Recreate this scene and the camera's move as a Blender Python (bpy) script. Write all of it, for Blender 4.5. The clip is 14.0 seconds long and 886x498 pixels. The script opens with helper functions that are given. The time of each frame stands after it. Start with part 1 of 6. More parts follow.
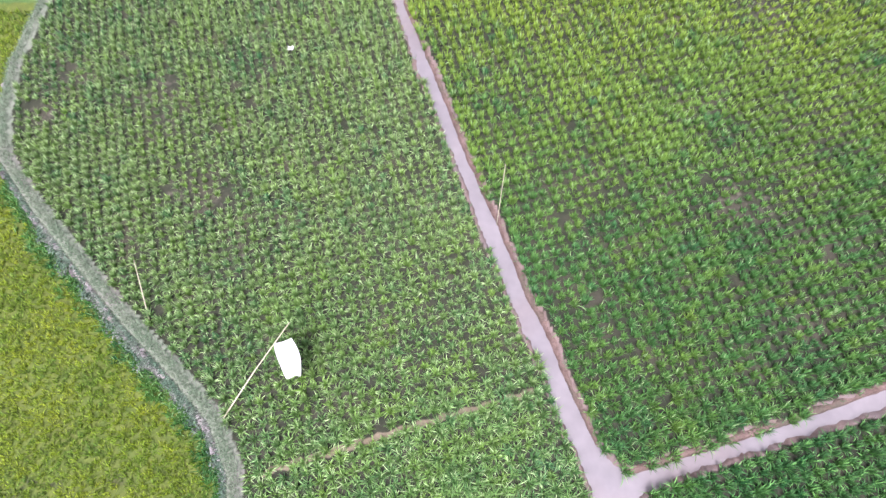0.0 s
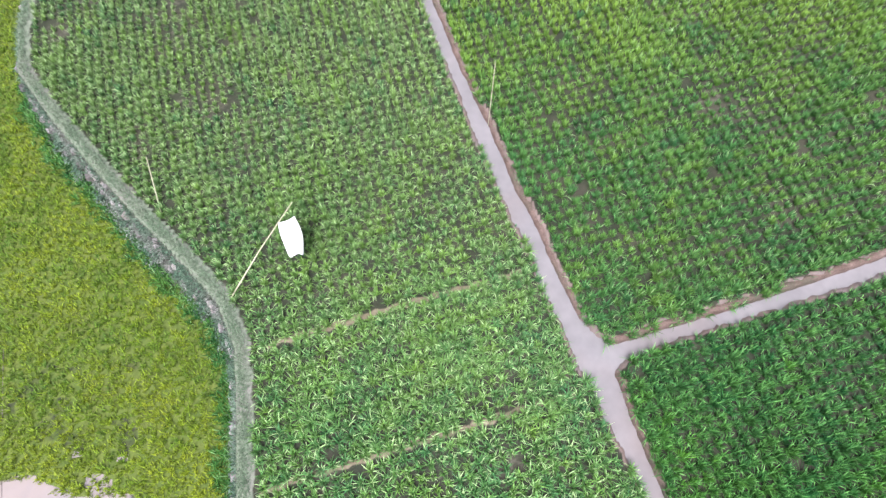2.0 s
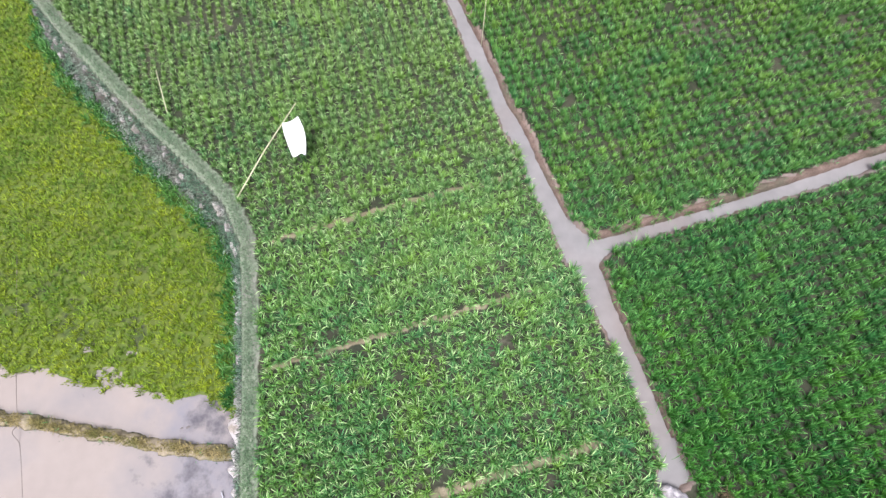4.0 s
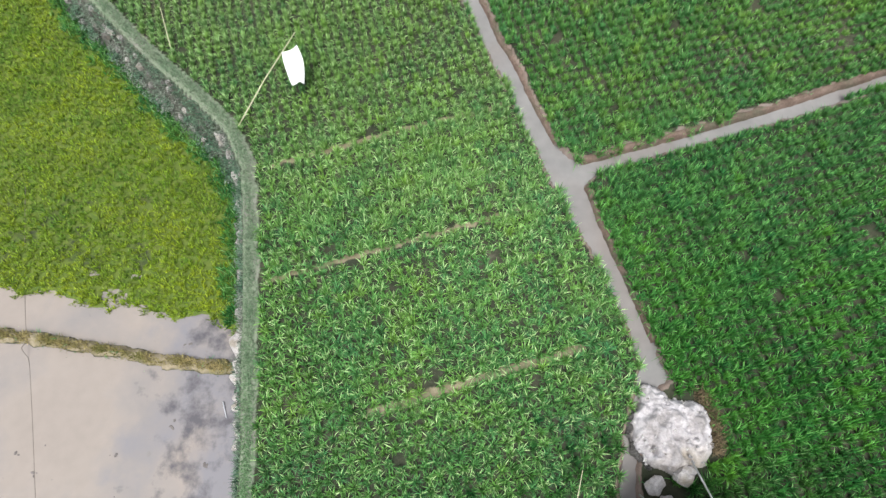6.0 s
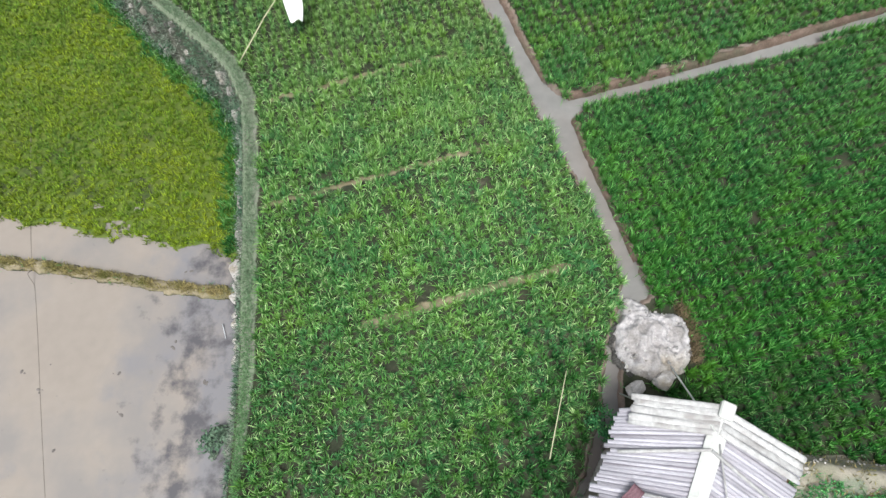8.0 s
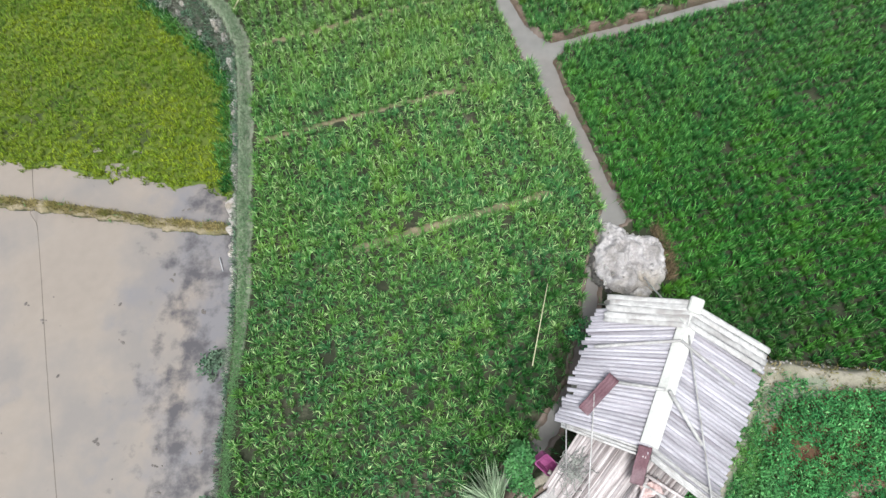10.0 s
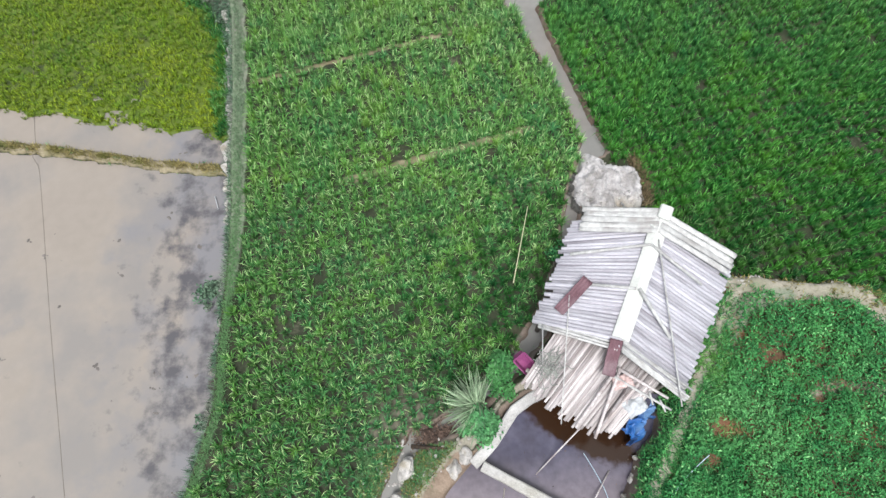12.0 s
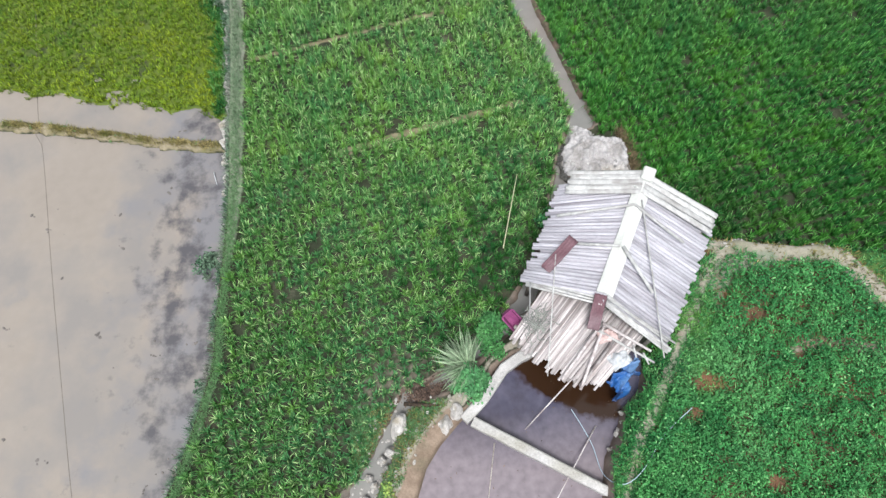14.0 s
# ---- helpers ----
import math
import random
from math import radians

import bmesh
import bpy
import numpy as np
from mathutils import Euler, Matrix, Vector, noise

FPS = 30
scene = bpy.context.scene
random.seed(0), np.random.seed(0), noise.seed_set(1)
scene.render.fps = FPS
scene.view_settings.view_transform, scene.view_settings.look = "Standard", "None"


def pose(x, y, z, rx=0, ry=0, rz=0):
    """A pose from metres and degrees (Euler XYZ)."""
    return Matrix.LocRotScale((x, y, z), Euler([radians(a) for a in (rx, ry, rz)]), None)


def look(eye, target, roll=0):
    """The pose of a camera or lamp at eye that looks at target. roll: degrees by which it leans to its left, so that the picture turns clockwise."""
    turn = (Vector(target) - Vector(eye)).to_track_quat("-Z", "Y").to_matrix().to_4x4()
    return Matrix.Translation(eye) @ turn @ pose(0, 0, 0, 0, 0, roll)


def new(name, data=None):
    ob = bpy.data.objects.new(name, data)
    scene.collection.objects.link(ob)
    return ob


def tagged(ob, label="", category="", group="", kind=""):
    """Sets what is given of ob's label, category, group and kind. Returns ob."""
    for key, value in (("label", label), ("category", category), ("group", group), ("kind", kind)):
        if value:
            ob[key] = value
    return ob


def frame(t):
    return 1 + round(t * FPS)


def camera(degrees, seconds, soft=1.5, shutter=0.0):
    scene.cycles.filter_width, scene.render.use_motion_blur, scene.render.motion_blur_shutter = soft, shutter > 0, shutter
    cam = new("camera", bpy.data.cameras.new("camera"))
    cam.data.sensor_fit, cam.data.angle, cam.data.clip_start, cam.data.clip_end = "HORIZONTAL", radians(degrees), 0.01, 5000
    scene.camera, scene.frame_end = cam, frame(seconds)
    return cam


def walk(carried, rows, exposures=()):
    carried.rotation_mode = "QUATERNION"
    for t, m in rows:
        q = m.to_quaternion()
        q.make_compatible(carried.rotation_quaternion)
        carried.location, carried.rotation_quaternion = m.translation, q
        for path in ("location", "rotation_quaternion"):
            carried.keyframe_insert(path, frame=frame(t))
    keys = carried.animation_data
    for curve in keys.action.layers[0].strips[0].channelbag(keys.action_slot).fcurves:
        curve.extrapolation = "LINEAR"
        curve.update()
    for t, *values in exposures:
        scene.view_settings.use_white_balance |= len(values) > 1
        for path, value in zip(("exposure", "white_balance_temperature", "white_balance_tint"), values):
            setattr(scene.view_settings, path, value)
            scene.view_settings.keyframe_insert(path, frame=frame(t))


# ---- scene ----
cam = camera(73.7, 14.0, soft=1.45)
PATH = [
    (0, (0.19, 0.035, 10.702), (0.137, 0.768, 8.842), -5.2),
    (0.5, (0.262, -0.515, 10.664), (0.2, 0.215, 8.803), -5.9),
    (1, (0.332, -1.078, 10.62), (0.262, -0.346, 8.76), -6.5),
    (1.5, (0.361, -1.603, 10.595), (0.289, -0.873, 8.734), -6.6),
    (2, (0.364, -2.097, 10.581), (0.296, -1.373, 8.718), -6.5),
    (2.5, (0.305, -2.6, 10.585), (0.249, -1.878, 8.721), -5.6),
    (3, (0.32, -3.122, 10.553), (0.265, -2.398, 8.689), -5.4),
    (5.5, (0.387, -5.428, 10.399), (0.346, -4.687, 8.542), -4.1),
    (6, (0.416, -5.766, 10.395), (0.376, -5.033, 8.535), -4.0),
    (6.5, (0.41, -6.206, 10.346), (0.376, -5.46, 8.491), -3.3),
    (7, (0.452, -6.572, 10.309), (0.417, -5.827, 8.453), -3.3),
    (7.5, (0.454, -6.937, 10.287), (0.424, -6.194, 8.43), -2.9),
    (8, (0.48, -7.319, 10.279), (0.453, -6.577, 8.422), -2.8),
    (10.5, (0.635, -9.182, 10.219), (0.629, -8.442, 8.361), -1.9),
    (11, (0.7, -9.616, 10.169), (0.694, -8.862, 8.317), -2.0),
    (11.5, (0.766, -9.968, 10.156), (0.758, -9.212, 8.304), -2.2),
    (12, (0.807, -10.295, 10.139), (0.802, -9.538, 8.288), -2.0),
    (12.5, (0.859, -10.603, 10.131), (0.853, -9.842, 8.282), -2.2),
    (13, (0.91, -10.835, 10.129), (0.902, -10.071, 8.281), -2.4),
    (13.5, (0.947, -10.967, 10.151), (0.938, -10.204, 8.303), -2.6),
    (14, (0.954, -11.028, 10.167), (0.946, -10.261, 8.32), -2.5),
]
walk(cam, [(t, look(eye, target, roll)) for t, eye, target, roll in PATH],
     [(0, 1.41, 6090, 34), (1.0, 1.36, 6090, 26), (3.0, 1.27, 6130, 21), (5.5, 0.96, 6400, 9), (8.0, 0.76, 6460, 4), (14.0, 0.73, 6400, 4)])

# ---- world, sun ----
SUN_EL, SUN_AZ = radians(68), radians(190)
world = bpy.data.worlds.new("world")
scene.world = world
world.use_nodes = True
wn, wl = world.node_tree.nodes, world.node_tree.links
sky = wn.new("ShaderNodeTexSky")
sky.sky_type, sky.sun_disc = "NISHITA", False
sky.sun_elevation, sky.sun_rotation = SUN_EL, SUN_AZ
sky.air_density, sky.dust_density, sky.ozone_density = 1.0, 4.0, 1.0
veil = wn.new("ShaderNodeHueSaturation")
veil.inputs["Saturation"].default_value = 0.35
wl.new(sky.outputs[0], veil.inputs["Color"])
wl.new(veil.outputs[0], wn["Background"].inputs["Color"])
wn["Background"].inputs["Strength"].default_value = 0.108

sun = new("sun", bpy.data.lights.new("sun", "SUN"))
sun.data.energy, sun.data.angle, sun.data.color = 2.25, radians(20), (1.0, 0.985, 0.965)
sun.matrix_world = look((20 * math.sin(SUN_AZ), 20 * math.cos(SUN_AZ), 20 * math.tan(SUN_EL)), (0, 0, 0))


# ---- materials ----
def mat(name, c1, c2, scale=6.0, fine=60.0, rough=0.85, bump=0.3, c3=None, mix=(0.35, 0.65),
        island=0.0, objrand=0.0, leaf=0.0, pale=None, vary=0.5, grad=None, spec=0.3, stretch=None, depth=0.02, hill=None):
    """A surface with a broad and a fine variation, a third tint in patches, and fine relief."""
    m = bpy.data.materials.new(name)
    m.use_nodes = True
    n, l = m.node_tree.nodes, m.node_tree.links
    b = n["Principled BSDF"]
    tc = n.new("ShaderNodeTexCoord")
    co = tc.outputs["Object"]
    if objrand:
        # pieces that share a mesh do not share their stains
        own = n.new("ShaderNodeObjectInfo")
        far = n.new("ShaderNodeVectorMath")
        far.operation = "MULTIPLY_ADD"
        l.new(own.outputs["Random"], far.inputs[0])
        far.inputs[1].default_value = (53.0, 71.0, 37.0)
        l.new(co, far.inputs[2])
        co = far.outputs[0]
    if stretch:
        mp = n.new("ShaderNodeMapping")
        mp.inputs["Scale"].default_value = stretch
        l.new(co, mp.inputs["Vector"])
        co = mp.outputs[0]

    def noise_tex(s, detail=4.0):
        t = n.new("ShaderNodeTexNoise")
        t.inputs["Scale"].default_value, t.inputs["Detail"].default_value = s, detail
        l.new(co, t.inputs["Vector"])
        return t.outputs["Fac"]

    def ramp(src, lo, hi):
        r = n.new("ShaderNodeMapRange")
        r.inputs["From Min"].default_value, r.inputs["From Max"].default_value = lo, hi
        l.new(src, r.inputs["Value"])
        return r.outputs[0]

    def blend(fac, a, c):
        x = n.new("ShaderNodeMix")
        x.data_type = "RGBA"
        if isinstance(fac, float):
            x.inputs[0].default_value = fac
        else:
            l.new(fac, x.inputs[0])
        for s, v in ((x.inputs[6], a), (x.inputs[7], c)):
            if isinstance(v, tuple):
                s.default_value = (*v, 1)
            else:
                l.new(v, s)
        return x.outputs[2]

    col = blend(ramp(noise_tex(scale), *mix), c1, c2)
    if c3:
        col = blend(ramp(noise_tex(scale * 0.31, 3.0), 0.5, 0.68), col, c3)
    if grad:
        # a tint that sets in along y, broken up by noise
        sep = n.new("ShaderNodeSeparateXYZ")
        l.new(tc.outputs["Object"], sep.inputs[0])
        lump = n.new("ShaderNodeMath")
        lump.operation = "MULTIPLY_ADD"
        l.new(noise_tex(0.45, 3.0), lump.inputs[0])
        lump.inputs[1].default_value = grad[3]
        l.new(sep.outputs["Y"], lump.inputs[2])
        col = blend(ramp(lump.outputs[0], grad[0], grad[1]), col, grad[2])
    if hill:
        # each planted hill has its own tint: a cooler green below the middle, a yellower one above it
        own = n.new("ShaderNodeAttribute")
        own.attribute_name = "tint"
        col = blend(ramp(own.outputs["Fac"], 0.5, 0.0), col, hill[0])
        col = blend(ramp(own.outputs["Fac"], 0.5, 1.0), col, hill[1])
    if pale:
        geo = n.new("ShaderNodeNewGeometry").outputs["Random Per Island"]
        col = blend(ramp(geo, 1 - pale[1], 1 - pale[1] + 0.02), col, pale[0])
    grain = noise_tex(fine, 3.0)
    hsv = n.new("ShaderNodeHueSaturation")
    l.new(col, hsv.inputs["Color"])
    val = ramp(grain, 0.2, 0.8)
    v = n.new("ShaderNodeMath")
    v.operation = "MULTIPLY_ADD"
    l.new(val, v.inputs[0])
    v.inputs[1].default_value, v.inputs[2].default_value = vary, 1 - vary / 2
    last = v.outputs[0]
    for amount, kind in ((island, "island"), (objrand, "object")):
        if amount:
            if kind == "island":
                src = n.new("ShaderNodeNewGeometry").outputs["Random Per Island"]
            else:
                src = n.new("ShaderNodeObjectInfo").outputs["Random"]
            w = n.new("ShaderNodeMath")
            w.operation = "MULTIPLY_ADD"
            l.new(src, w.inputs[0])
            w.inputs[1].default_value, w.inputs[2].default_value = 2 * amount, 1 - amount
            k = n.new("ShaderNodeMath")
            k.operation = "MULTIPLY"
            l.new(w.outputs[0], k.inputs[0])
            l.new(last, k.inputs[1])
            last = k.outputs[0]
    l.new(last, hsv.inputs["Value"])
    l.new(hsv.outputs[0], b.inputs["Base Color"])
    b.inputs["Roughness"].default_value = rough
    b.inputs["Specular IOR Level"].default_value = spec
    if bump:
        bp = n.new("ShaderNodeBump")
        bp.inputs["Strength"].default_value, bp.inputs["Distance"].default_value = bump, depth
        l.new(grain, bp.inputs["Height"])
        l.new(bp.outputs[0], b.inputs["Normal"])
    if leaf:
        tr = n.new("ShaderNodeBsdfTranslucent")
        l.new(hsv.outputs[0], tr.inputs["Color"])
        mx = n.new("ShaderNodeMixShader")
        mx.inputs[0].default_value = leaf
        l.new(b.outputs[0], mx.inputs[1])
        l.new(tr.outputs[0], mx.inputs[2])
        l.new(mx.outputs[0], n["Material Output"].inputs["Surface"])
    return m


M_STREAM = mat("silty_water", (0.180, 0.174, 0.172), (0.207, 0.199, 0.195), 1.2, 5, 0.5, 0.02, c3=(0.190, 0.166, 0.156), spec=0.2, vary=0.2)
M_POND = mat("pond_water", (0.048, 0.046, 0.078), (0.076, 0.070, 0.106), 2.4, 8, 0.12, 0.06, c3=(0.058, 0.050, 0.072), spec=0.45, vary=0.45, grad=(-9.35, -10.3, (0.185, 0.154, 0.176), 0.8))
M_RICE = mat("rice_leaf", (0.086, 0.236, 0.058), (0.136, 0.308, 0.076), 0.9, 9, 0.5, 0, island=0.55, leaf=0.06, spec=0.16, pale=((0.285, 0.415, 0.18), 0.13), grad=(0.0, 9.0, (0.205, 0.325, 0.112), 6.0), hill=((0.062, 0.206, 0.078), (0.186, 0.345, 0.062)))
# rank leaf: a deeper green that also holds the hut's shade
M_RANK_SHADED = mat("rank_shaded_leaf", (0.026, 0.112, 0.026), (0.056, 0.170, 0.034), 0.9, 9, 0.5, 0, island=0.5, leaf=0.04, spec=0.06, pale=((0.13, 0.25, 0.09), 0.11), hill=((0.021, 0.095, 0.032), (0.080, 0.190, 0.036)))
M_RICE2 = mat("tufted_rice_leaf", (0.071, 0.206, 0.051), (0.114, 0.272, 0.062), 0.7, 8, 0.5, 0, island=0.5, leaf=0.06, spec=0.14, pale=((0.22, 0.345, 0.145), 0.07), grad=(7.0, 13.0, (0.24, 0.37, 0.045), 6.0), hill=((0.056, 0.184, 0.065), (0.160, 0.296, 0.052)))
M_RICE3 = mat("deep_rice_leaf", (0.034, 0.152, 0.028), (0.058, 0.222, 0.038), 0.7, 8, 0.5, 0, island=0.6, leaf=0.05, spec=0.08, pale=((0.125, 0.31, 0.082), 0.13), hill=((0.025, 0.132, 0.040), (0.096, 0.262, 0.034)), grad=(-2.6, 2.2, (0.084, 0.210, 0.070), 2.5))
M_YOUNG = mat("young_rice_leaf", (0.108, 0.192, 0.011), (0.165, 0.240, 0.014), 0.8, 12, 0.6, 0, island=0.55, leaf=0.12, hill=((0.070, 0.150, 0.020), (0.215, 0.272, 0.014)))
M_TURF = mat("turf_blade", (0.14, 0.21, 0.125), (0.19, 0.245, 0.16), 2, 20, 0.8, 0, island=0.3, leaf=0.25, grad=(-2.0, -6.0, (0.115, 0.225, 0.095), 1.5))
M_WEED = mat("weed_leaf", (0.032, 0.175, 0.055), (0.080, 0.285, 0.085), 2.4, 14, 0.45, 0, c3=(0.17, 0.38, 0.085), island=0.7, leaf=0.28, spec=0.4, pale=((0.19, 0.35, 0.13), 0.09))
M_OLIVE = mat("olive_stubble", (0.145, 0.135, 0.040), (0.28, 0.225, 0.10), 2.5, 20, 0.8, 0, c3=(0.10, 0.13, 0.034), island=0.6, leaf=0.15)
M_HANG = mat("hanging_grass", (0.045, 0.098, 0.058), (0.125, 0.180, 0.125), 2.6, 20, 0.7, 0, c3=(0.20, 0.205, 0.18), island=0.7, leaf=0.2)
M_BAMBOO = mat("bleached_bamboo", (0.35, 0.332, 0.380), (0.50, 0.482, 0.545), 3, 30, 0.5, 0.35, c3=(0.26, 0.238, 0.275), objrand=0.22, stretch=(6, 6, 0.7), vary=0.5)
M_POLE = mat("dry_bamboo", (0.40, 0.38, 0.25), (0.50, 0.48, 0.34), 3, 30, 0.6, 0.2, objrand=0.1, stretch=(6, 6, 0.8))
M_DARKPOLE = mat("weathered_bamboo", (0.29, 0.26, 0.24), (0.46, 0.42, 0.40), 3, 30, 0.7, 0.3, c3=(0.18, 0.15, 0.13), objrand=0.35, stretch=(6, 6, 0.7))
M_LEAN = mat("grey_bamboo", (0.37, 0.33, 0.338), (0.54, 0.49, 0.505), 3, 30, 0.6, 0.3, c3=(0.27, 0.225, 0.225), objrand=0.36, stretch=(6, 6, 0.7))
M_COVER = mat("cream_bamboo", (0.38, 0.368, 0.375), (0.53, 0.52, 0.53), 3, 30, 0.6, 0.3, c3=(0.31, 0.29, 0.29), objrand=0.22, vary=0.45, stretch=(4, 4, 1.0))
M_CAP = mat("pale_ridge_board", (0.53, 0.53, 0.52), (0.62, 0.62, 0.615), 3, 30, 0.7, 0.2, c3=(0.46, 0.455, 0.44), vary=0.2)
M_RUST = mat("rusty_sheet", (0.115, 0.056, 0.072), (0.165, 0.092, 0.112), 6, 40, 0.8, 0.5, c3=(0.20, 0.14, 0.16))
M_CHIP = mat("lime_chip", (0.36, 0.345, 0.35), (0.50, 0.485, 0.49), 5, 35, 0.95, 0.6, c3=(0.28, 0.26, 0.22), objrand=0.35, vary=0.45)
M_PALE = mat("pale_limestone", (0.40, 0.37, 0.36), (0.55, 0.515, 0.505), 6, 35, 0.9, 0.9, c3=(0.33, 0.29, 0.245), objrand=0.2, vary=0.7)
M_WET = mat("wet_stone", (0.045, 0.043, 0.042), (0.11, 0.105, 0.10), 6, 35, 0.35, 0.7, objrand=0.4)
M_STONE = mat("field_stone", (0.115, 0.112, 0.104), (0.30, 0.288, 0.272), 5, 30, 0.9, 0.8, c3=(0.17, 0.155, 0.13), objrand=0.6)
M_LIME = mat("lime_rubble", (0.27, 0.25, 0.248), (0.49, 0.465, 0.485), 3.0, 30, 0.95, 0.6, c3=(0.36, 0.32, 0.275), depth=0.03, vary=0.45)
M_CONC = mat("mossy_concrete", (0.39, 0.372, 0.376), (0.52, 0.498, 0.505), 4, 40, 0.9, 0.8, c3=(0.33, 0.31, 0.28), vary=0.5)
M_CLOTH = mat("white_cloth", (0.86, 0.86, 0.86), (0.92, 0.92, 0.92), 4, 60, 0.9, 0.1, leaf=0.25)
M_BLUE = mat("blue_tarpaulin", (0.015, 0.06, 0.22), (0.03, 0.12, 0.36), 4, 25, 0.4, 0.3, c3=(0.24, 0.36, 0.56))
M_SACK = mat("woven_sack", (0.50, 0.51, 0.55), (0.62, 0.63, 0.67), 6, 90, 0.7, 0.3, leaf=0.2)
M_GREYSACK = mat("grey_netting", (0.18, 0.185, 0.18), (0.30, 0.31, 0.29), 8, 60, 0.9, 0.8)
M_PURPLE = mat("purple_plastic", (0.20, 0.045, 0.135), (0.27, 0.075, 0.19), 5, 30, 0.4, 0.05)
M_PINK = mat("pink_cloth", (0.46, 0.32, 0.31), (0.56, 0.44, 0.44), 5, 50, 0.9, 0.2)
M_HOSE = mat("pale_blue_plastic", (0.34, 0.43, 0.53), (0.42, 0.51, 0.60), 5, 40, 0.4, 0)
M_LOG = mat("dark_timber", (0.028, 0.020, 0.016), (0.075, 0.052, 0.038), 5, 40, 0.9, 0.6, stretch=(5, 5, 0.8))
M_YUCCA = mat("pale_spiky_leaf", (0.120, 0.190, 0.105), (0.245, 0.310, 0.205), 4, 30, 0.5, 0, objrand=0.5, leaf=0.08)
M_BUSH = mat("bush_leaf", (0.048, 0.175, 0.062), (0.100, 0.265, 0.100), 4, 20, 0.5, 0, island=0.5, leaf=0.15)
M_SHRUB = mat("shrub_leaf", (0.030, 0.128, 0.036), (0.070, 0.215, 0.062), 4, 20, 0.5, 0, island=0.55, leaf=0.15)
M_GARDEN = mat("garden_leaf", (0.030, 0.142, 0.044), (0.064, 0.225, 0.066), 2.2, 12, 0.5, 0, c3=(0.095, 0.262, 0.090), island=0.55, leaf=0.05, spec=0.12, pale=((0.13, 0.29, 0.115), 0.05))
M_REED = mat("withered_reed", (0.10, 0.075, 0.045), (0.19, 0.145, 0.085), 4, 20, 0.9, 0, island=0.6)
M_EARTH = mat("raw_earth_bank", (0.104, 0.072, 0.056), (0.165, 0.118, 0.096), 5, 30, 0.9, 0.8, c3=(0.085, 0.080, 0.055), depth=0.03, vary=0.6)
M_LITTER = mat("dead_leaf", (0.055, 0.036, 0.030), (0.13, 0.085, 0.066), 5, 30, 0.9, 0, island=0.6)
M_CLOD = mat("wet_clod", (0.10, 0.088, 0.085), (0.16, 0.14, 0.135), 5, 40, 0.6, 0.4)
M_CORD = mat("dark_cord", (0.175, 0.150, 0.132), (0.205, 0.18, 0.16), 5, 40, 0.9, 0)
M_FLOWER = mat("yellow_leaf", (0.20, 0.33, 0.07), (0.36, 0.44, 0.12), 5, 30, 0.6, 0, island=0.5, leaf=0.2)


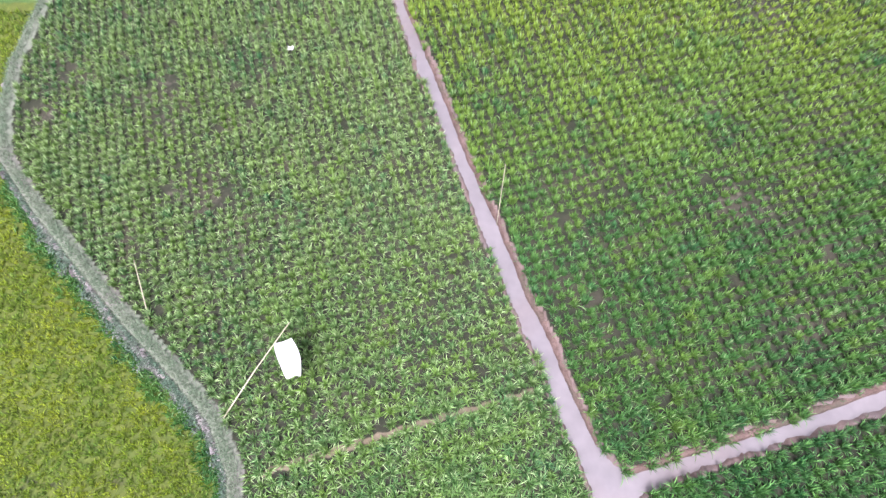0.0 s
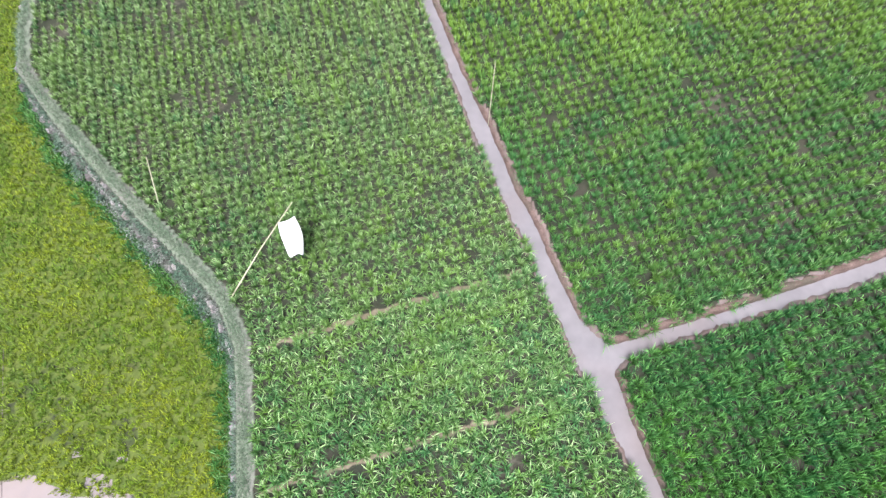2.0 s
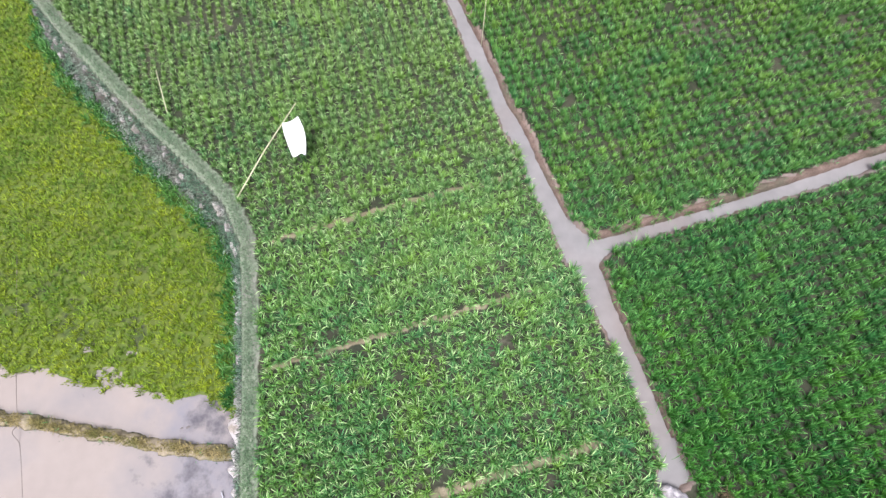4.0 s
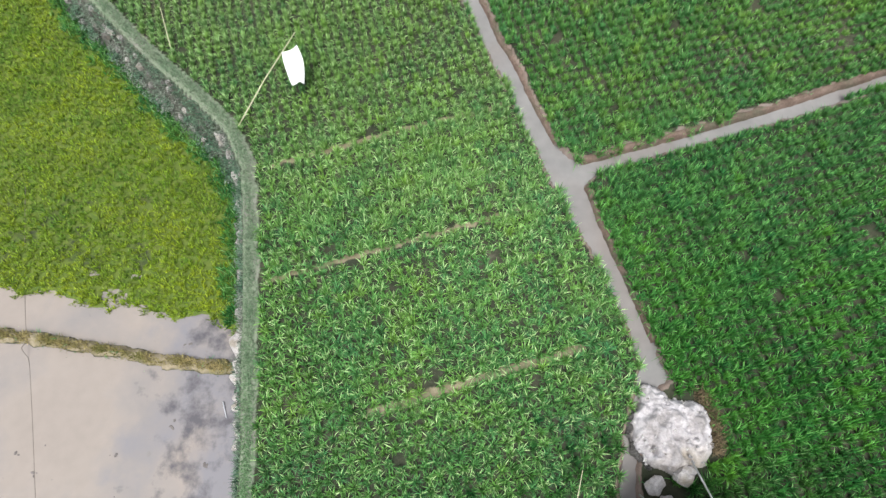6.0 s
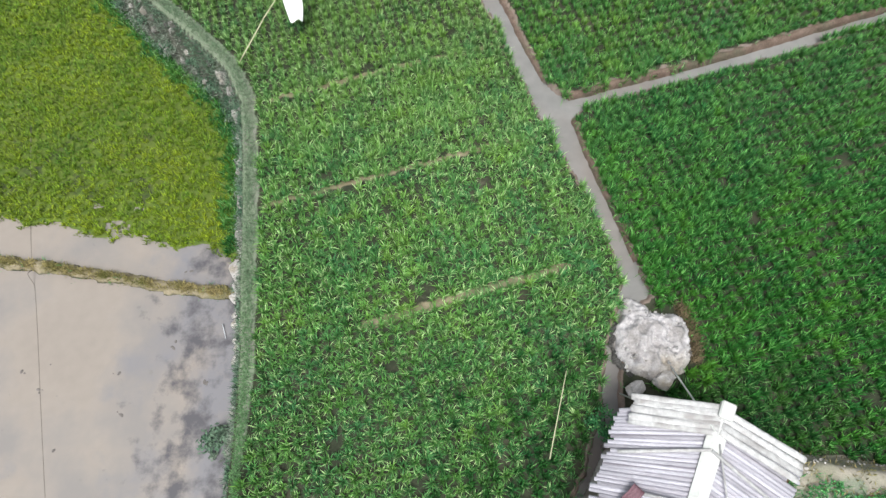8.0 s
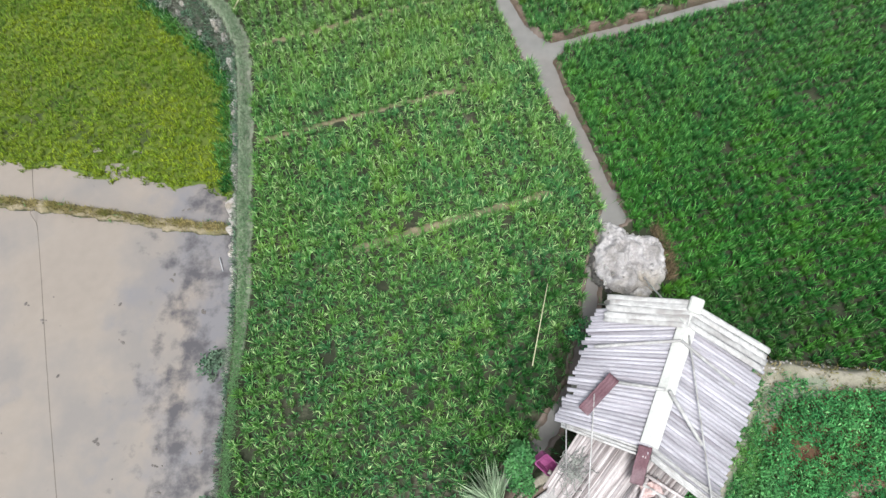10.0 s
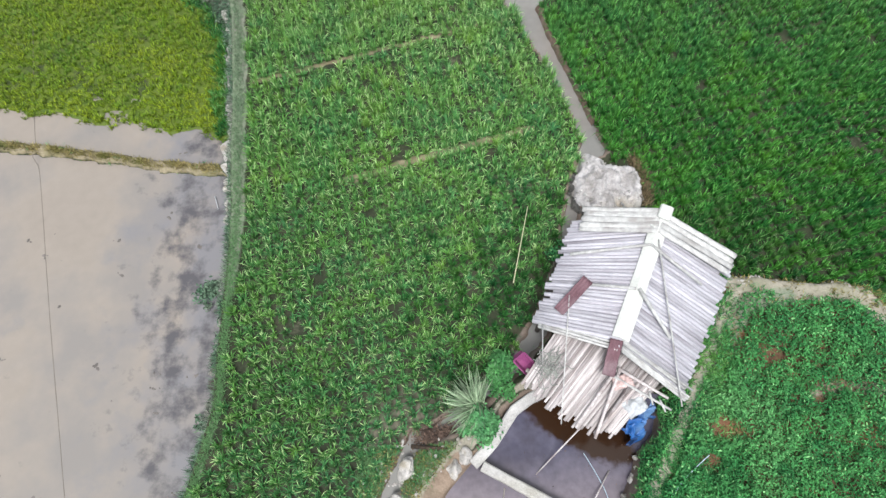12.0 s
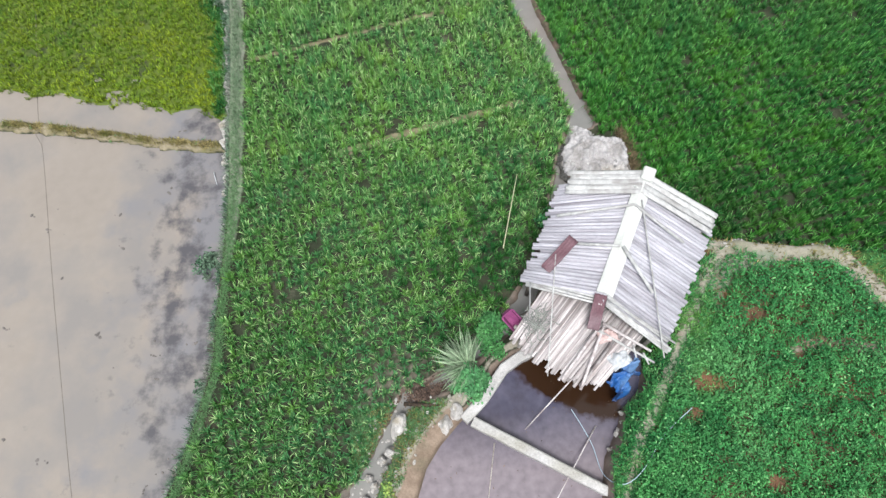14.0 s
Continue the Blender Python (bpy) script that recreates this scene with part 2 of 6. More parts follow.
def ground_material():
    """Mud, turf, stony face, dry earth, channel bank and garden soil, each where the land's own layers lie."""
    m = bpy.data.materials.new("ground")
    m.use_nodes = True
    n, l = m.node_tree.nodes, m.node_tree.links
    b = n["Principled BSDF"]
    tc = n.new("ShaderNodeTexCoord")

    def noise_tex(s, detail=4.0):
        t = n.new("ShaderNodeTexNoise")
        t.inputs["Scale"].default_value, t.inputs["Detail"].default_value = s, detail
        l.new(tc.outputs["Object"], t.inputs["Vector"])
        return t.outputs["Fac"]

    def ramp(src, lo, hi):
        r = n.new("ShaderNodeMapRange")
        r.inputs["From Min"].default_value, r.inputs["From Max"].default_value = lo, hi
        l.new(src, r.inputs["Value"])
        return r.outputs[0]

    def blend(fac, a, c):
        x = n.new("ShaderNodeMix")
        x.data_type = "RGBA"
        l.new(fac, x.inputs[0])
        for sock, v in ((x.inputs[6], a), (x.inputs[7], c)):
            if isinstance(v, tuple):
                sock.default_value = (*v, 1)
            else:
                l.new(v, sock)
        return x.outputs[2]

    coarse, mid, fine, ragged = noise_tex(1.3), noise_tex(5.0), noise_tex(45.0, 3.0), noise_tex(9.0, 5.0)

    def soil(c1, c2, c3):
        return blend(ramp(coarse, 0.5, 0.66), blend(ramp(mid, 0.35, 0.65), c1, c2), c3)

    col = soil((0.017, 0.023, 0.011), (0.032, 0.037, 0.020), (0.046, 0.045, 0.028))
    for key, c1, c2, c3 in (("thin", (0.11, 0.10, 0.075), (0.165, 0.145, 0.115), (0.13, 0.12, 0.09)),
                            ("ridge", (0.135, 0.115, 0.070), (0.22, 0.185, 0.125), (0.11, 0.125, 0.06)),
                            ("young", (0.060, 0.098, 0.014), (0.105, 0.140, 0.022), (0.085, 0.112, 0.020)),
                            ("bank", (0.13, 0.098, 0.082), (0.20, 0.152, 0.128), (0.155, 0.13, 0.118)),
                            ("garden", (0.075, 0.042, 0.026), (0.13, 0.07, 0.042), (0.16, 0.075, 0.04)),
                            ("dry", (0.25, 0.222, 0.182), (0.33, 0.30, 0.255), (0.225, 0.215, 0.16)),
                            ("clay", (0.18, 0.128, 0.096), (0.26, 0.195, 0.152), (0.15, 0.122, 0.085)),
                            ("olive", (0.20, 0.165, 0.105), (0.28, 0.235, 0.165), (0.145, 0.135, 0.065)),
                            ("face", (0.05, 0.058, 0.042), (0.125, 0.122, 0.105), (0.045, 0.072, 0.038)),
                            ("bund", (0.165, 0.205, 0.14), (0.21, 0.24, 0.175), (0.21, 0.21, 0.175)),
                            ("far", (0.035, 0.095, 0.022), (0.06, 0.13, 0.03), (0.085, 0.14, 0.035))):
        at = n.new("ShaderNodeAttribute")
        at.attribute_name = key
        ad = n.new("ShaderNodeMath")
        ad.operation = "MULTIPLY_ADD"
        l.new(ragged, ad.inputs[0])
        ad.inputs[1].default_value = 0.7
        l.new(at.outputs["Fac"], ad.inputs[2])
        col = blend(ramp(ad.outputs[0], 0.72, 0.98), col, soil(c1, c2, c3))
    hsv = n.new("ShaderNodeHueSaturation")
    l.new(col, hsv.inputs["Color"])
    v = n.new("ShaderNodeMath")
    v.operation = "MULTIPLY_ADD"
    l.new(fine, v.inputs[0])
    v.inputs[1].default_value, v.inputs[2].default_value = 0.8, 0.6
    l.new(v.outputs[0], hsv.inputs["Value"])
    l.new(hsv.outputs[0], b.inputs["Base Color"])
    b.inputs["Roughness"].default_value = 0.8
    b.inputs["Specular IOR Level"].default_value = 0.3
    bp = n.new("ShaderNodeBump")
    bp.inputs["Strength"].default_value, bp.inputs["Distance"].default_value = 0.7, 0.03
    l.new(ragged, bp.inputs["Height"])
    l.new(bp.outputs[0], b.inputs["Normal"])
    return m


M_GROUND = ground_material()


def paddy_water():
    """Turbid beige water over mud, with mauve silt and dark mud stains towards the terrace wall."""
    m = mat("paddy_water", (0.246, 0.211, 0.189), (0.272, 0.235, 0.211), 0.5, 5, 0.45, 0.01, spec=0.25, vary=0.1)
    n, l = m.node_tree.nodes, m.node_tree.links
    b = n["Principled BSDF"]
    col = b.inputs["Base Color"].links[0].from_socket
    tc = n.new("ShaderNodeTexCoord")
    sx = n.new("ShaderNodeSeparateXYZ")
    l.new(tc.outputs["Object"], sx.inputs[0])
    # scale, roughness, x from, x to, offsets, threshold, colour
    for sc, ro, x0, x1, o0, o1, t0, t1, c in ((0.5, 0.55, -12.0, -4.0, -0.02, 0.03, 0.46, 0.64, (0.208, 0.188, 0.182)),
                                              (0.9, 0.6, -6.6, -4.0, -0.20, 0.12, 0.42, 0.66, (0.178, 0.170, 0.186)),
                                              (2.1, 0.62, -6.4, -4.5, -0.20, 0.04, 0.48, 0.67, (0.080, 0.075, 0.085)),
                                              (3.4, 0.5, -9.0, -5.5, -0.02, 0.0, 0.69, 0.78, (0.17, 0.155, 0.145))):
        t = n.new("ShaderNodeTexNoise")
        t.inputs["Scale"].default_value, t.inputs["Detail"].default_value, t.inputs["Roughness"].default_value = sc, 5, ro
        l.new(tc.outputs["Object"], t.inputs["Vector"])
        r = n.new("ShaderNodeMapRange")
        for key, value in (("From Min", x0), ("From Max", x1), ("To Min", o0), ("To Max", o1)):
            r.inputs[key].default_value = value
        l.new(sx.outputs["X"], r.inputs["Value"])
        a = n.new("ShaderNodeMath")
        a.operation = "ADD"
        l.new(t.outputs["Fac"], a.inputs[0])
        l.new(r.outputs[0], a.inputs[1])
        q = n.new("ShaderNodeMapRange")
        q.inputs["From Min"].default_value, q.inputs["From Max"].default_value = t0, t1
        l.new(a.outputs[0], q.inputs["Value"])
        x = n.new("ShaderNodeMix")
        x.data_type = "RGBA"
        l.new(q.outputs[0], x.inputs[0])
        l.new(col, x.inputs[6])
        x.inputs[7].default_value = (*c, 1)
        col = x.outputs[2]
    l.new(col, b.inputs["Base Color"])
    return m


M_PADDY = paddy_water()


def lean_to_shade(m):
    """The lean-to's brown shade painted into the water colour, with a ragged edge."""
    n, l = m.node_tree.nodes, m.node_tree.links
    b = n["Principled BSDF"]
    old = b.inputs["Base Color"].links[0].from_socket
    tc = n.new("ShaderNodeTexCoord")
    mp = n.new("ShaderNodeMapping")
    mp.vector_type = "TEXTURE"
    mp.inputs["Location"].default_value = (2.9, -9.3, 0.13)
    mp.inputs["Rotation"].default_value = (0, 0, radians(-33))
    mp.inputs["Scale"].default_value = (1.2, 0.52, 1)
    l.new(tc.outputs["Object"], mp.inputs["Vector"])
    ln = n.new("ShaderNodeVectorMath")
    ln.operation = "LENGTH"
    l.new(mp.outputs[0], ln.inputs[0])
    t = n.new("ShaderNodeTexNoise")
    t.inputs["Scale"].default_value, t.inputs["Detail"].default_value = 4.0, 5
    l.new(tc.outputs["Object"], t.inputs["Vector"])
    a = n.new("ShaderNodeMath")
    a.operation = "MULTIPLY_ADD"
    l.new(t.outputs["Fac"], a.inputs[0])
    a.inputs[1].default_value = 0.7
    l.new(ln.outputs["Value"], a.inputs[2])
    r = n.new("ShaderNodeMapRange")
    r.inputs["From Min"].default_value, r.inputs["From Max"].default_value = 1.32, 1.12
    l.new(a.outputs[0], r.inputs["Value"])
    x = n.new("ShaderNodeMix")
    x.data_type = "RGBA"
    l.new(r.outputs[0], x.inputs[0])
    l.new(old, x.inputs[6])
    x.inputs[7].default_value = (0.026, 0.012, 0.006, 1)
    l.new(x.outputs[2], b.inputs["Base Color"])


lean_to_shade(M_POND)

# ---- the plan, in metres ----
BAND = [(-9.2, 18), (-9.55, 10.9), (-9.8, 9.15), (-9.72, 7.8), (-9.4, 6.6), (-8.45, 5.45), (-7.35, 4.3), (-6.15, 3.05), (-5.12, 2.1),
        (-4.2, 1.17), (-3.74, 0.27), (-3.57, -0.8), (-3.38, -2.4), (-3.25, -3.9), (-3.1, -5.3), (-3.06, -6.4), (-3.05, -8.0),
        (-3.02, -8.9), (-3.17, -9.7), (-3.4, -10.7), (-3.75, -11.6), (-4.5, -13), (-6.5, -18)]
STREAM_W = [(-3.2, 18), (-1.21, 10.6), (-0.55, 8.32), (0.1, 6.43), (0.7, 4.5), (1.15, 3.2), (1.5, 2.2), (1.88, 1.1), (2.3, -0.1),
            (2.8, -1.35), (3.23, -2.4), (3.53, -3.38), (3.6, -3.9), (3.5, -4.35), (3.25, -5.0), (3.08, -5.55), (3.0, -6.1), (2.6, -7.2),
            (2.06, -8.0), (1.4, -8.6), (0.6, -9.27), (0.17, -9.4), (-0.07, -9.8), (-0.3, -10.25), (-0.53, -10.7), (-0.85, -11.2),
            (-1.5, -12.5), (-2.5, -18)]
STREAM_E1 = [(-1.9, -18), (-0.9, -12.5), (-0.29, -11.05), (-0.07, -10.6), (0.07, -10.1), (0.36, -9.65), (0.9, -9.4), (1.7, -8.75),
             (2.4, -8.0), (2.9, -7.2), (3.25, -6.2), (3.3, -5.6), (3.5, -5.05), (3.7, -4.5), (4.06, -4.15), (3.92, -3.5), (3.63, -2.52),
             (3.25, -1.24), (3.0, -0.36)]
BRANCH_S = [(3.2, -0.2), (4.27, 0.2), (5.77, 0.65), (7.48, 1.1), (9.6, 1.85), (12, 2.5), (18, 4.1)]
BRANCH_N = [(18, 4.45), (12, 2.85), (9.7, 2.2), (7.56, 1.5), (5.84, 0.95), (4.4, 0.55), (2.9, 0.15)]
STREAM_E2 = [(2.5, 0.6), (2.12, 1.6), (1.8, 2.6), (1.5, 3.25), (1.02, 4.73), (0.45, 6.29), (-0.23, 8.46), (-0.95, 10.59), (-2.9, 18)]
STREAM = STREAM_W + STREAM_E1 + BRANCH_S + BRANCH_N + STREAM_E2
WEST = BAND + [(-60, -18), (-60, 18)]
GARDEN = [(5.3, -6.9), (5.9, -6.94), (6.9, -7.06), (7.6, -7.14), (8.4, -7.24), (10, -7.7), (18, -10.2), (18, -18), (3.0, -18), (3.15, -12),
          (3.35, -11.06), (3.57, -10.68), (3.85, -10.19), (4.25, -9.7), (4.65, -9.1), (4.9, -8.5), (5.1, -7.9), (5.2, -7.4)]
POND = [(2.1, -8.9), (4.2, -8.9), (4.08, -9.52), (3.76, -9.78), (3.6, -10.22), (3.38, -10.56), (3.33, -10.9), (3.15, -12), (3, -15),
        (0.2, -15), (0.3, -11.5), (0.4, -11.07), (0.54, -10.64), (0.77, -10.3), (1.05, -10.0), (1.4, -9.65), (1.75, -9.1)]
RIDGES = [[(-3.2, 0.22), (-1.45, 0.72), (1.6, 1.53)], [(-3.12, -2.27), (-0.3, -1.46), (2.25, -0.75)], [(-1.05, -4.67), (0.86, -4.08), (2.6, -3.6)]]
GPATH = [(8.8, -11), (8.65, -9.6), (8.47, -8.68), (8.13, -7.92), (7.68, -7.40), (6.97, -7.20), (6.4, -7.17), (5.76, -7.24), (5.46, -7.56), (5.15, -8.18), (4.79, -8.75), (4.42, -9.4),
         (4.17, -9.87), (3.82, -10.4), (3.5, -11.2), (3.4, -13)]
YOUNG_X = [-60, -13.5, -9.44, -8.57, -8.05, -6.9, -6.0, -5.3, -4.78, -4.1]
YOUNG_Y = [-1.6, -1.6, -1.85, -2.1, -2.04, -2.45, -2.42, -2.68, -2.58, -2.95]
WBUND = [(-60, 3.0), (-9.1, -2.85), (-7.85, -3.02), (-6.6, -3.24), (-5.3, -3.48), (-3.6, -3.7)]


CENTRE = BAND + STREAM_W[::-1]
NORTHEAST = BRANCH_N[1:] + STREAM_E2 + [(12, 18)]
SOUTHEAST = [(3.75, -4.3)] + STREAM_E1[-4:] + BRANCH_S + [(18, -10.8), (8.4, -7.6), (5.3, -7.0), (4.5, -6.55), (4.0, -6.0), (3.6, -5.6)]


def seg_dist(X, Y, line, closed=False):
    d = np.full(X.shape, 1e9)
    pts = line + [line[0]] if closed else line
    for (ax, ay), (bx, by) in zip(pts, pts[1:]):
        ux, uy = bx - ax, by - ay
        t = np.clip(((X - ax) * ux + (Y - ay) * uy) / (ux * ux + uy * uy), 0, 1)
        d = np.minimum(d, np.hypot(X - ax - t * ux, Y - ay - t * uy))
    return d


def inside(X, Y, poly):
    r = np.zeros(X.shape, bool)
    for (ax, ay), (bx, by) in zip(poly, poly[1:] + poly[:1]):
        if ay != by:
            r ^= ((ay > Y) != (by > Y)) & (X < (bx - ax) * (Y - ay) / (by - ay) + ax)
    return r


def signed(X, Y, poly):
    """Distance to a polygon's edge, minus inside."""
    d = seg_dist(X, Y, poly, True)
    return np.where(inside(X, Y, poly), -d, d)


def smooth(x, a, b):
    t = np.clip((x - a) / (b - a), 0, 1)
    return t * t * (3 - 2 * t)


def wobble(X, Y, s, seed=0.0):
    """Cheap smooth noise, about -1 to 1."""
    a = np.sin(X * s * 1.7 + 3.1 * np.sin(Y * s * 0.9 + seed) + seed) * np.sin(Y * s * 1.9 + 2.3 * np.sin(X * s * 1.1 - seed))
    b = np.sin(X * s * 4.3 + Y * s * 2.7 + seed * 2) * np.sin(Y * s * 5.1 - X * s * 1.3 + 1.7)
    return 0.65 * a + 0.35 * b


def young_cover(X, Y):
    """Where the young rice stands (1) and where it thins out to water (0)."""
    edge = np.interp(X, YOUNG_X, YOUNG_Y) + 0.08 * wobble(X, Y, 2.6, 3.0) + 0.03
    bare = wobble(X, Y, 1.3, 2.9) * smooth(Y, 1.2, -0.6) * smooth(X, -5.4, -6.4)
    return smooth(Y - edge, -0.05, 0.12) * (1 - smooth(bare, 0.2, 0.6))


# a thin grassy verge between the hut and the weeds
VERGE = [(6.5, -7.42), (5.85, -7.5), (5.55, -7.85), (5.25, -8.35), (4.98, -8.8), (4.72, -9.2)]

# bald spots of red earth in the garden, and a trampled strip across it
BALD = ((6.04, -8.42, 0.21), (5.06, -9.53, 0.36), (4.74, -9.97, 0.2), (6.57, -9.1, 0.13), (5.79, -11.02, 0.22))
TRACK = [(6.5, -9.0), (7.09, -8.94), (7.53, -8.99), (8.4, -9.08)]


def bald(X, Y, r):
    """Distance from the bald spots, 1 at their mean edge."""
    q = np.full(X.shape, 9.0)
    for bx, by, br in BALD:
        q = np.minimum(q, np.hypot(X - bx, (Y - by) * 1.6) / br * (1 + 0.45 * wobble(X, Y, 6.0, 2.0)) + r)
    return q


def path_width(X, Y):
    return np.where((X < 6.3) & (Y < -7.22), 0.06, np.where(X < 6.6, 0.29, 0.29 - 0.15 * smooth(X, 6.6, 7.8)))


def terrain(X, Y):
    """Height and the kind of surface at each place."""
    k = np.zeros(X.shape, int)
    h = 0.015 * wobble(X, Y, 2.0) + 0.01 * wobble(X, Y, 7.0, 2.0)
    band = signed(X, Y, WEST)
    st = signed(X, Y, STREAM) + 0.05 * wobble(X, Y, 3.0, 1.0)
    ga = signed(X, Y, GARDEN) + 0.05 * wobble(X, Y, 2.5, 4.0)
    po = signed(X, Y, POND)
    st = st + 0.025 * wobble(X, Y, 11.0, 3.0) * (np.abs(st) < 0.5)
    for r in RIDGES:
        d = seg_dist(X, Y, r) + 0.03 * wobble(X, Y, 4.0)
        h += 0.06 * (1 - smooth(d, 0.03, 0.13))
        k[d < 0.08] = 3
    # channel
    k[st < 0.13] = 4
    h = np.where(st < 0.16, h + 0.05 * (1 - smooth(st, 0.03, 0.16)) * (st > 0) - 0.2 * (1 - smooth(st, -0.10, 0.06)), h)
    east = inside(X, Y, NORTHEAST) | inside(X, Y, SOUTHEAST)
    stem = inside(X, Y, NORTHEAST) & (X < 3.0 - 0.36 * Y)
    h = np.where(east, h + np.where(stem | ~inside(X, Y, NORTHEAST), 0.03, 0.07) * smooth(st, -0.06, 0.10) * (1 - smooth(st, 0.14, 0.30)), h)
    # raised garden with its bund
    up = 1 - smooth(ga, -0.16, 0.10)
    wside = (X < 5.2) & (Y < -7.5)
    up = np.where(wside, 1 - smooth(ga, 0.02, 0.5), up)
    h = h * (1 - up) + up * (0.60 + 0.05 * wobble(X, Y, 1.4))
    k[(ga < 0.12) & (ga > -0.42)] = 3
    k[(ga < -0.22) & (ga > -0.42) & wside] = 6
    k[ga <= -0.42] = 6
    # pond with its banks
    bank = (1 - smooth(po, 0.22, np.where(Y < -9.4, 0.95, 0.55))) * (X < 3.6)
    low = ga > 0.45
    h = np.where(low & (st > 0), np.maximum(h, 0.30 * bank), h)
    k[low & (po < 0.5) & (X < 3.2) & (st > 0.1)] = 3
    h = np.where(po < 0.06, h * smooth(po, -0.1, 0.06) - 0.25 * (1 - smooth(po, -0.1, 0.06)), h)
    k[po < 0.0] = 4
    # terrace wall and the low field west of it
    a = np.abs(band)
    top = 0.10 * (1 - smooth(a, 0.08, 0.18))
    h = np.where(a < 0.22, h + top, h)
    fall = smooth(-band, 0.11, 0.57)
    lowz = -1.33 + 0.02 * wobble(X, Y, 3.0, 5.0) + 0.12 * np.maximum(young_cover(X, Y), 0.93 * smooth(Y, -2.4, -1.2))
    h = np.where(band < 0, h * (1 - fall) + fall * lowz, h)
    k[a < 0.2] = 1
    k[(band <= -0.2)] = 2
    k[(band <= -0.62)] = 0
    wb = seg_dist(X, Y, WBUND) + 0.04 * wobble(X, Y, 3.0, 9.0)
    h = np.where(band < -0.3, h + 0.22 * (1 - smooth(wb, 0.06, 0.17)), h)
    k[(band < -0.45) & (wb < 0.2)] = 3
    return h, k, band, st, ga, po


# patches where the rice has come up thin
SPARSE = ((-8.87, 7.61, 0.6), (-5.58, 5.72, 0.5), (-4.67, 5.44, 0.5), (-4.17, 4.14, 0.45), (-6.24, 8.33, 0.4), (-8.47, 8.65, 0.5), (-6.07, 7.3, 0.4), (5.62, 5.2, 0.6),
          (6.3, 4.82, 0.6), (7.13, 9.82, 0.7), (8.19, -1.67, 0.35), (8.91, 2.91, 0.5), (-0.13, -2.0, 0.35), (1.13, -1.79, 0.35), (0.07, -4.12, 0.3),
          (-1.99, -7.68, 0.4), (9.24, -4.27, 0.5))


def layers(X, Y):
    """How far each kind of soil covers the land."""
    band = signed(X, Y, WEST)
    st = signed(X, Y, STREAM) + 0.05 * wobble(X, Y, 3.0, 1.0)
    ga = signed(X, Y, GARDEN) + 0.05 * wobble(X, Y, 2.5, 4.0)
    po, wb = signed(X, Y, POND), seg_dist(X, Y, WBUND) + 0.04 * wobble(X, Y, 3.0, 9.0)
    a = np.abs(band)
    dry = np.zeros(X.shape)
    ridge = np.zeros(X.shape)
    for r, wide in zip(RIDGES, (0.085, 0.08, 0.13)):
        ridge = np.maximum(ridge, 1 - smooth(seg_dist(X, Y, r), wide / 3, wide))
    gp = seg_dist(X, Y, GPATH) - path_width(X, Y)
    dry = np.maximum(dry, (1 - smooth(gp, -0.02, 0.10)) * (ga < 0.1))
    dry = np.maximum(dry, 0.5 * (1 - smooth(seg_dist(X, Y, TRACK), 0.06, 0.2)))
    dry = np.maximum(dry, (1 - smooth(po, 0.14, np.where(Y < -9.4, 0.9, 0.42))) * (X < 3.2) * (ga > 0.3) * smooth(st, 0.05, 0.2) * smooth(po, 0.07, 0.2))
    far = np.maximum(np.maximum(smooth(X, 11.2, 11.7), smooth(-X, 11.8, 12.3)), np.maximum(smooth(Y, 11.9, 12.3), smooth(-Y, 11.5, 12.0) * (band > 0.2)))
    far = np.maximum(far, smooth(X, 8.6, 9.0) * (ga < -0.3))
    far = np.maximum(far, 0.8 * (ga < 0.1) * (X > 7.4) * smooth(gp, 0.0, 0.1) * ~inside(X, Y, GPATH + [(3.4, -18), (8.8, -18)]))
    thin = np.zeros(X.shape)
    for px, py, pr in SPARSE:
        thin = np.maximum(thin, 0.38 - 0.38 * smooth(np.hypot(X - px, Y - py) + 0.15 * wobble(X, Y, 3.0, 2.0), pr * 0.3, pr * 1.7))
    thin = np.maximum(thin, 0.30 * (1 - young_cover(X, Y)) * (band < -0.5) * smooth(Y, -2.4, -1.2))
    thin = np.maximum(thin, 0.5 * (1 - smooth(np.hypot(X - 0.2, (Y + 9.7) * 0.8), 0.5, 1.6)) * (ga > 0.3))
    clay = (1 - smooth(po, 0.20, 0.42)) * (X < 1.5) * (Y < -9.7) * (ga > 0.3) * smooth(st, 0.05, 0.2)
    return {"thin": thin, "clay": clay, "olive": (1 - smooth(wb, 0.07, 0.17)) * (band < -0.4), "ridge": ridge, "young": np.maximum(young_cover(X, Y), 0.5 * smooth(Y, -2.4, -1.2)) * (band < -0.5), "bank": np.maximum(1 - smooth(st, 0.06, 0.10), 1 - smooth(po, 0.02, 0.2)), "garden": 1 - smooth(ga, -0.15, 0.1), "dry": dry,
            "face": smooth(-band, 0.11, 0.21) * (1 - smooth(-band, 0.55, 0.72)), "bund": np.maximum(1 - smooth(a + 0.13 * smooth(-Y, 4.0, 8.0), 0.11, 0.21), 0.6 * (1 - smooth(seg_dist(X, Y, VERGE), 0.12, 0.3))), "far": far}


def part(name, data, material, parent=None, label="", m=None):
    """Links a bmesh or a mesh as one object under a thing or a part."""
    if isinstance(data, bmesh.types.BMesh):
        me = bpy.data.meshes.new(name)
        data.to_mesh(me)
        data.free()
    else:
        me = data
    if material and not me.materials:
        me.materials.append(material)
    ob = new(name, me)
    if parent:
        ob.parent = parent
    if m is not None:
        ob.matrix_basis = m
    if label:
        ob["label"] = label
    return ob


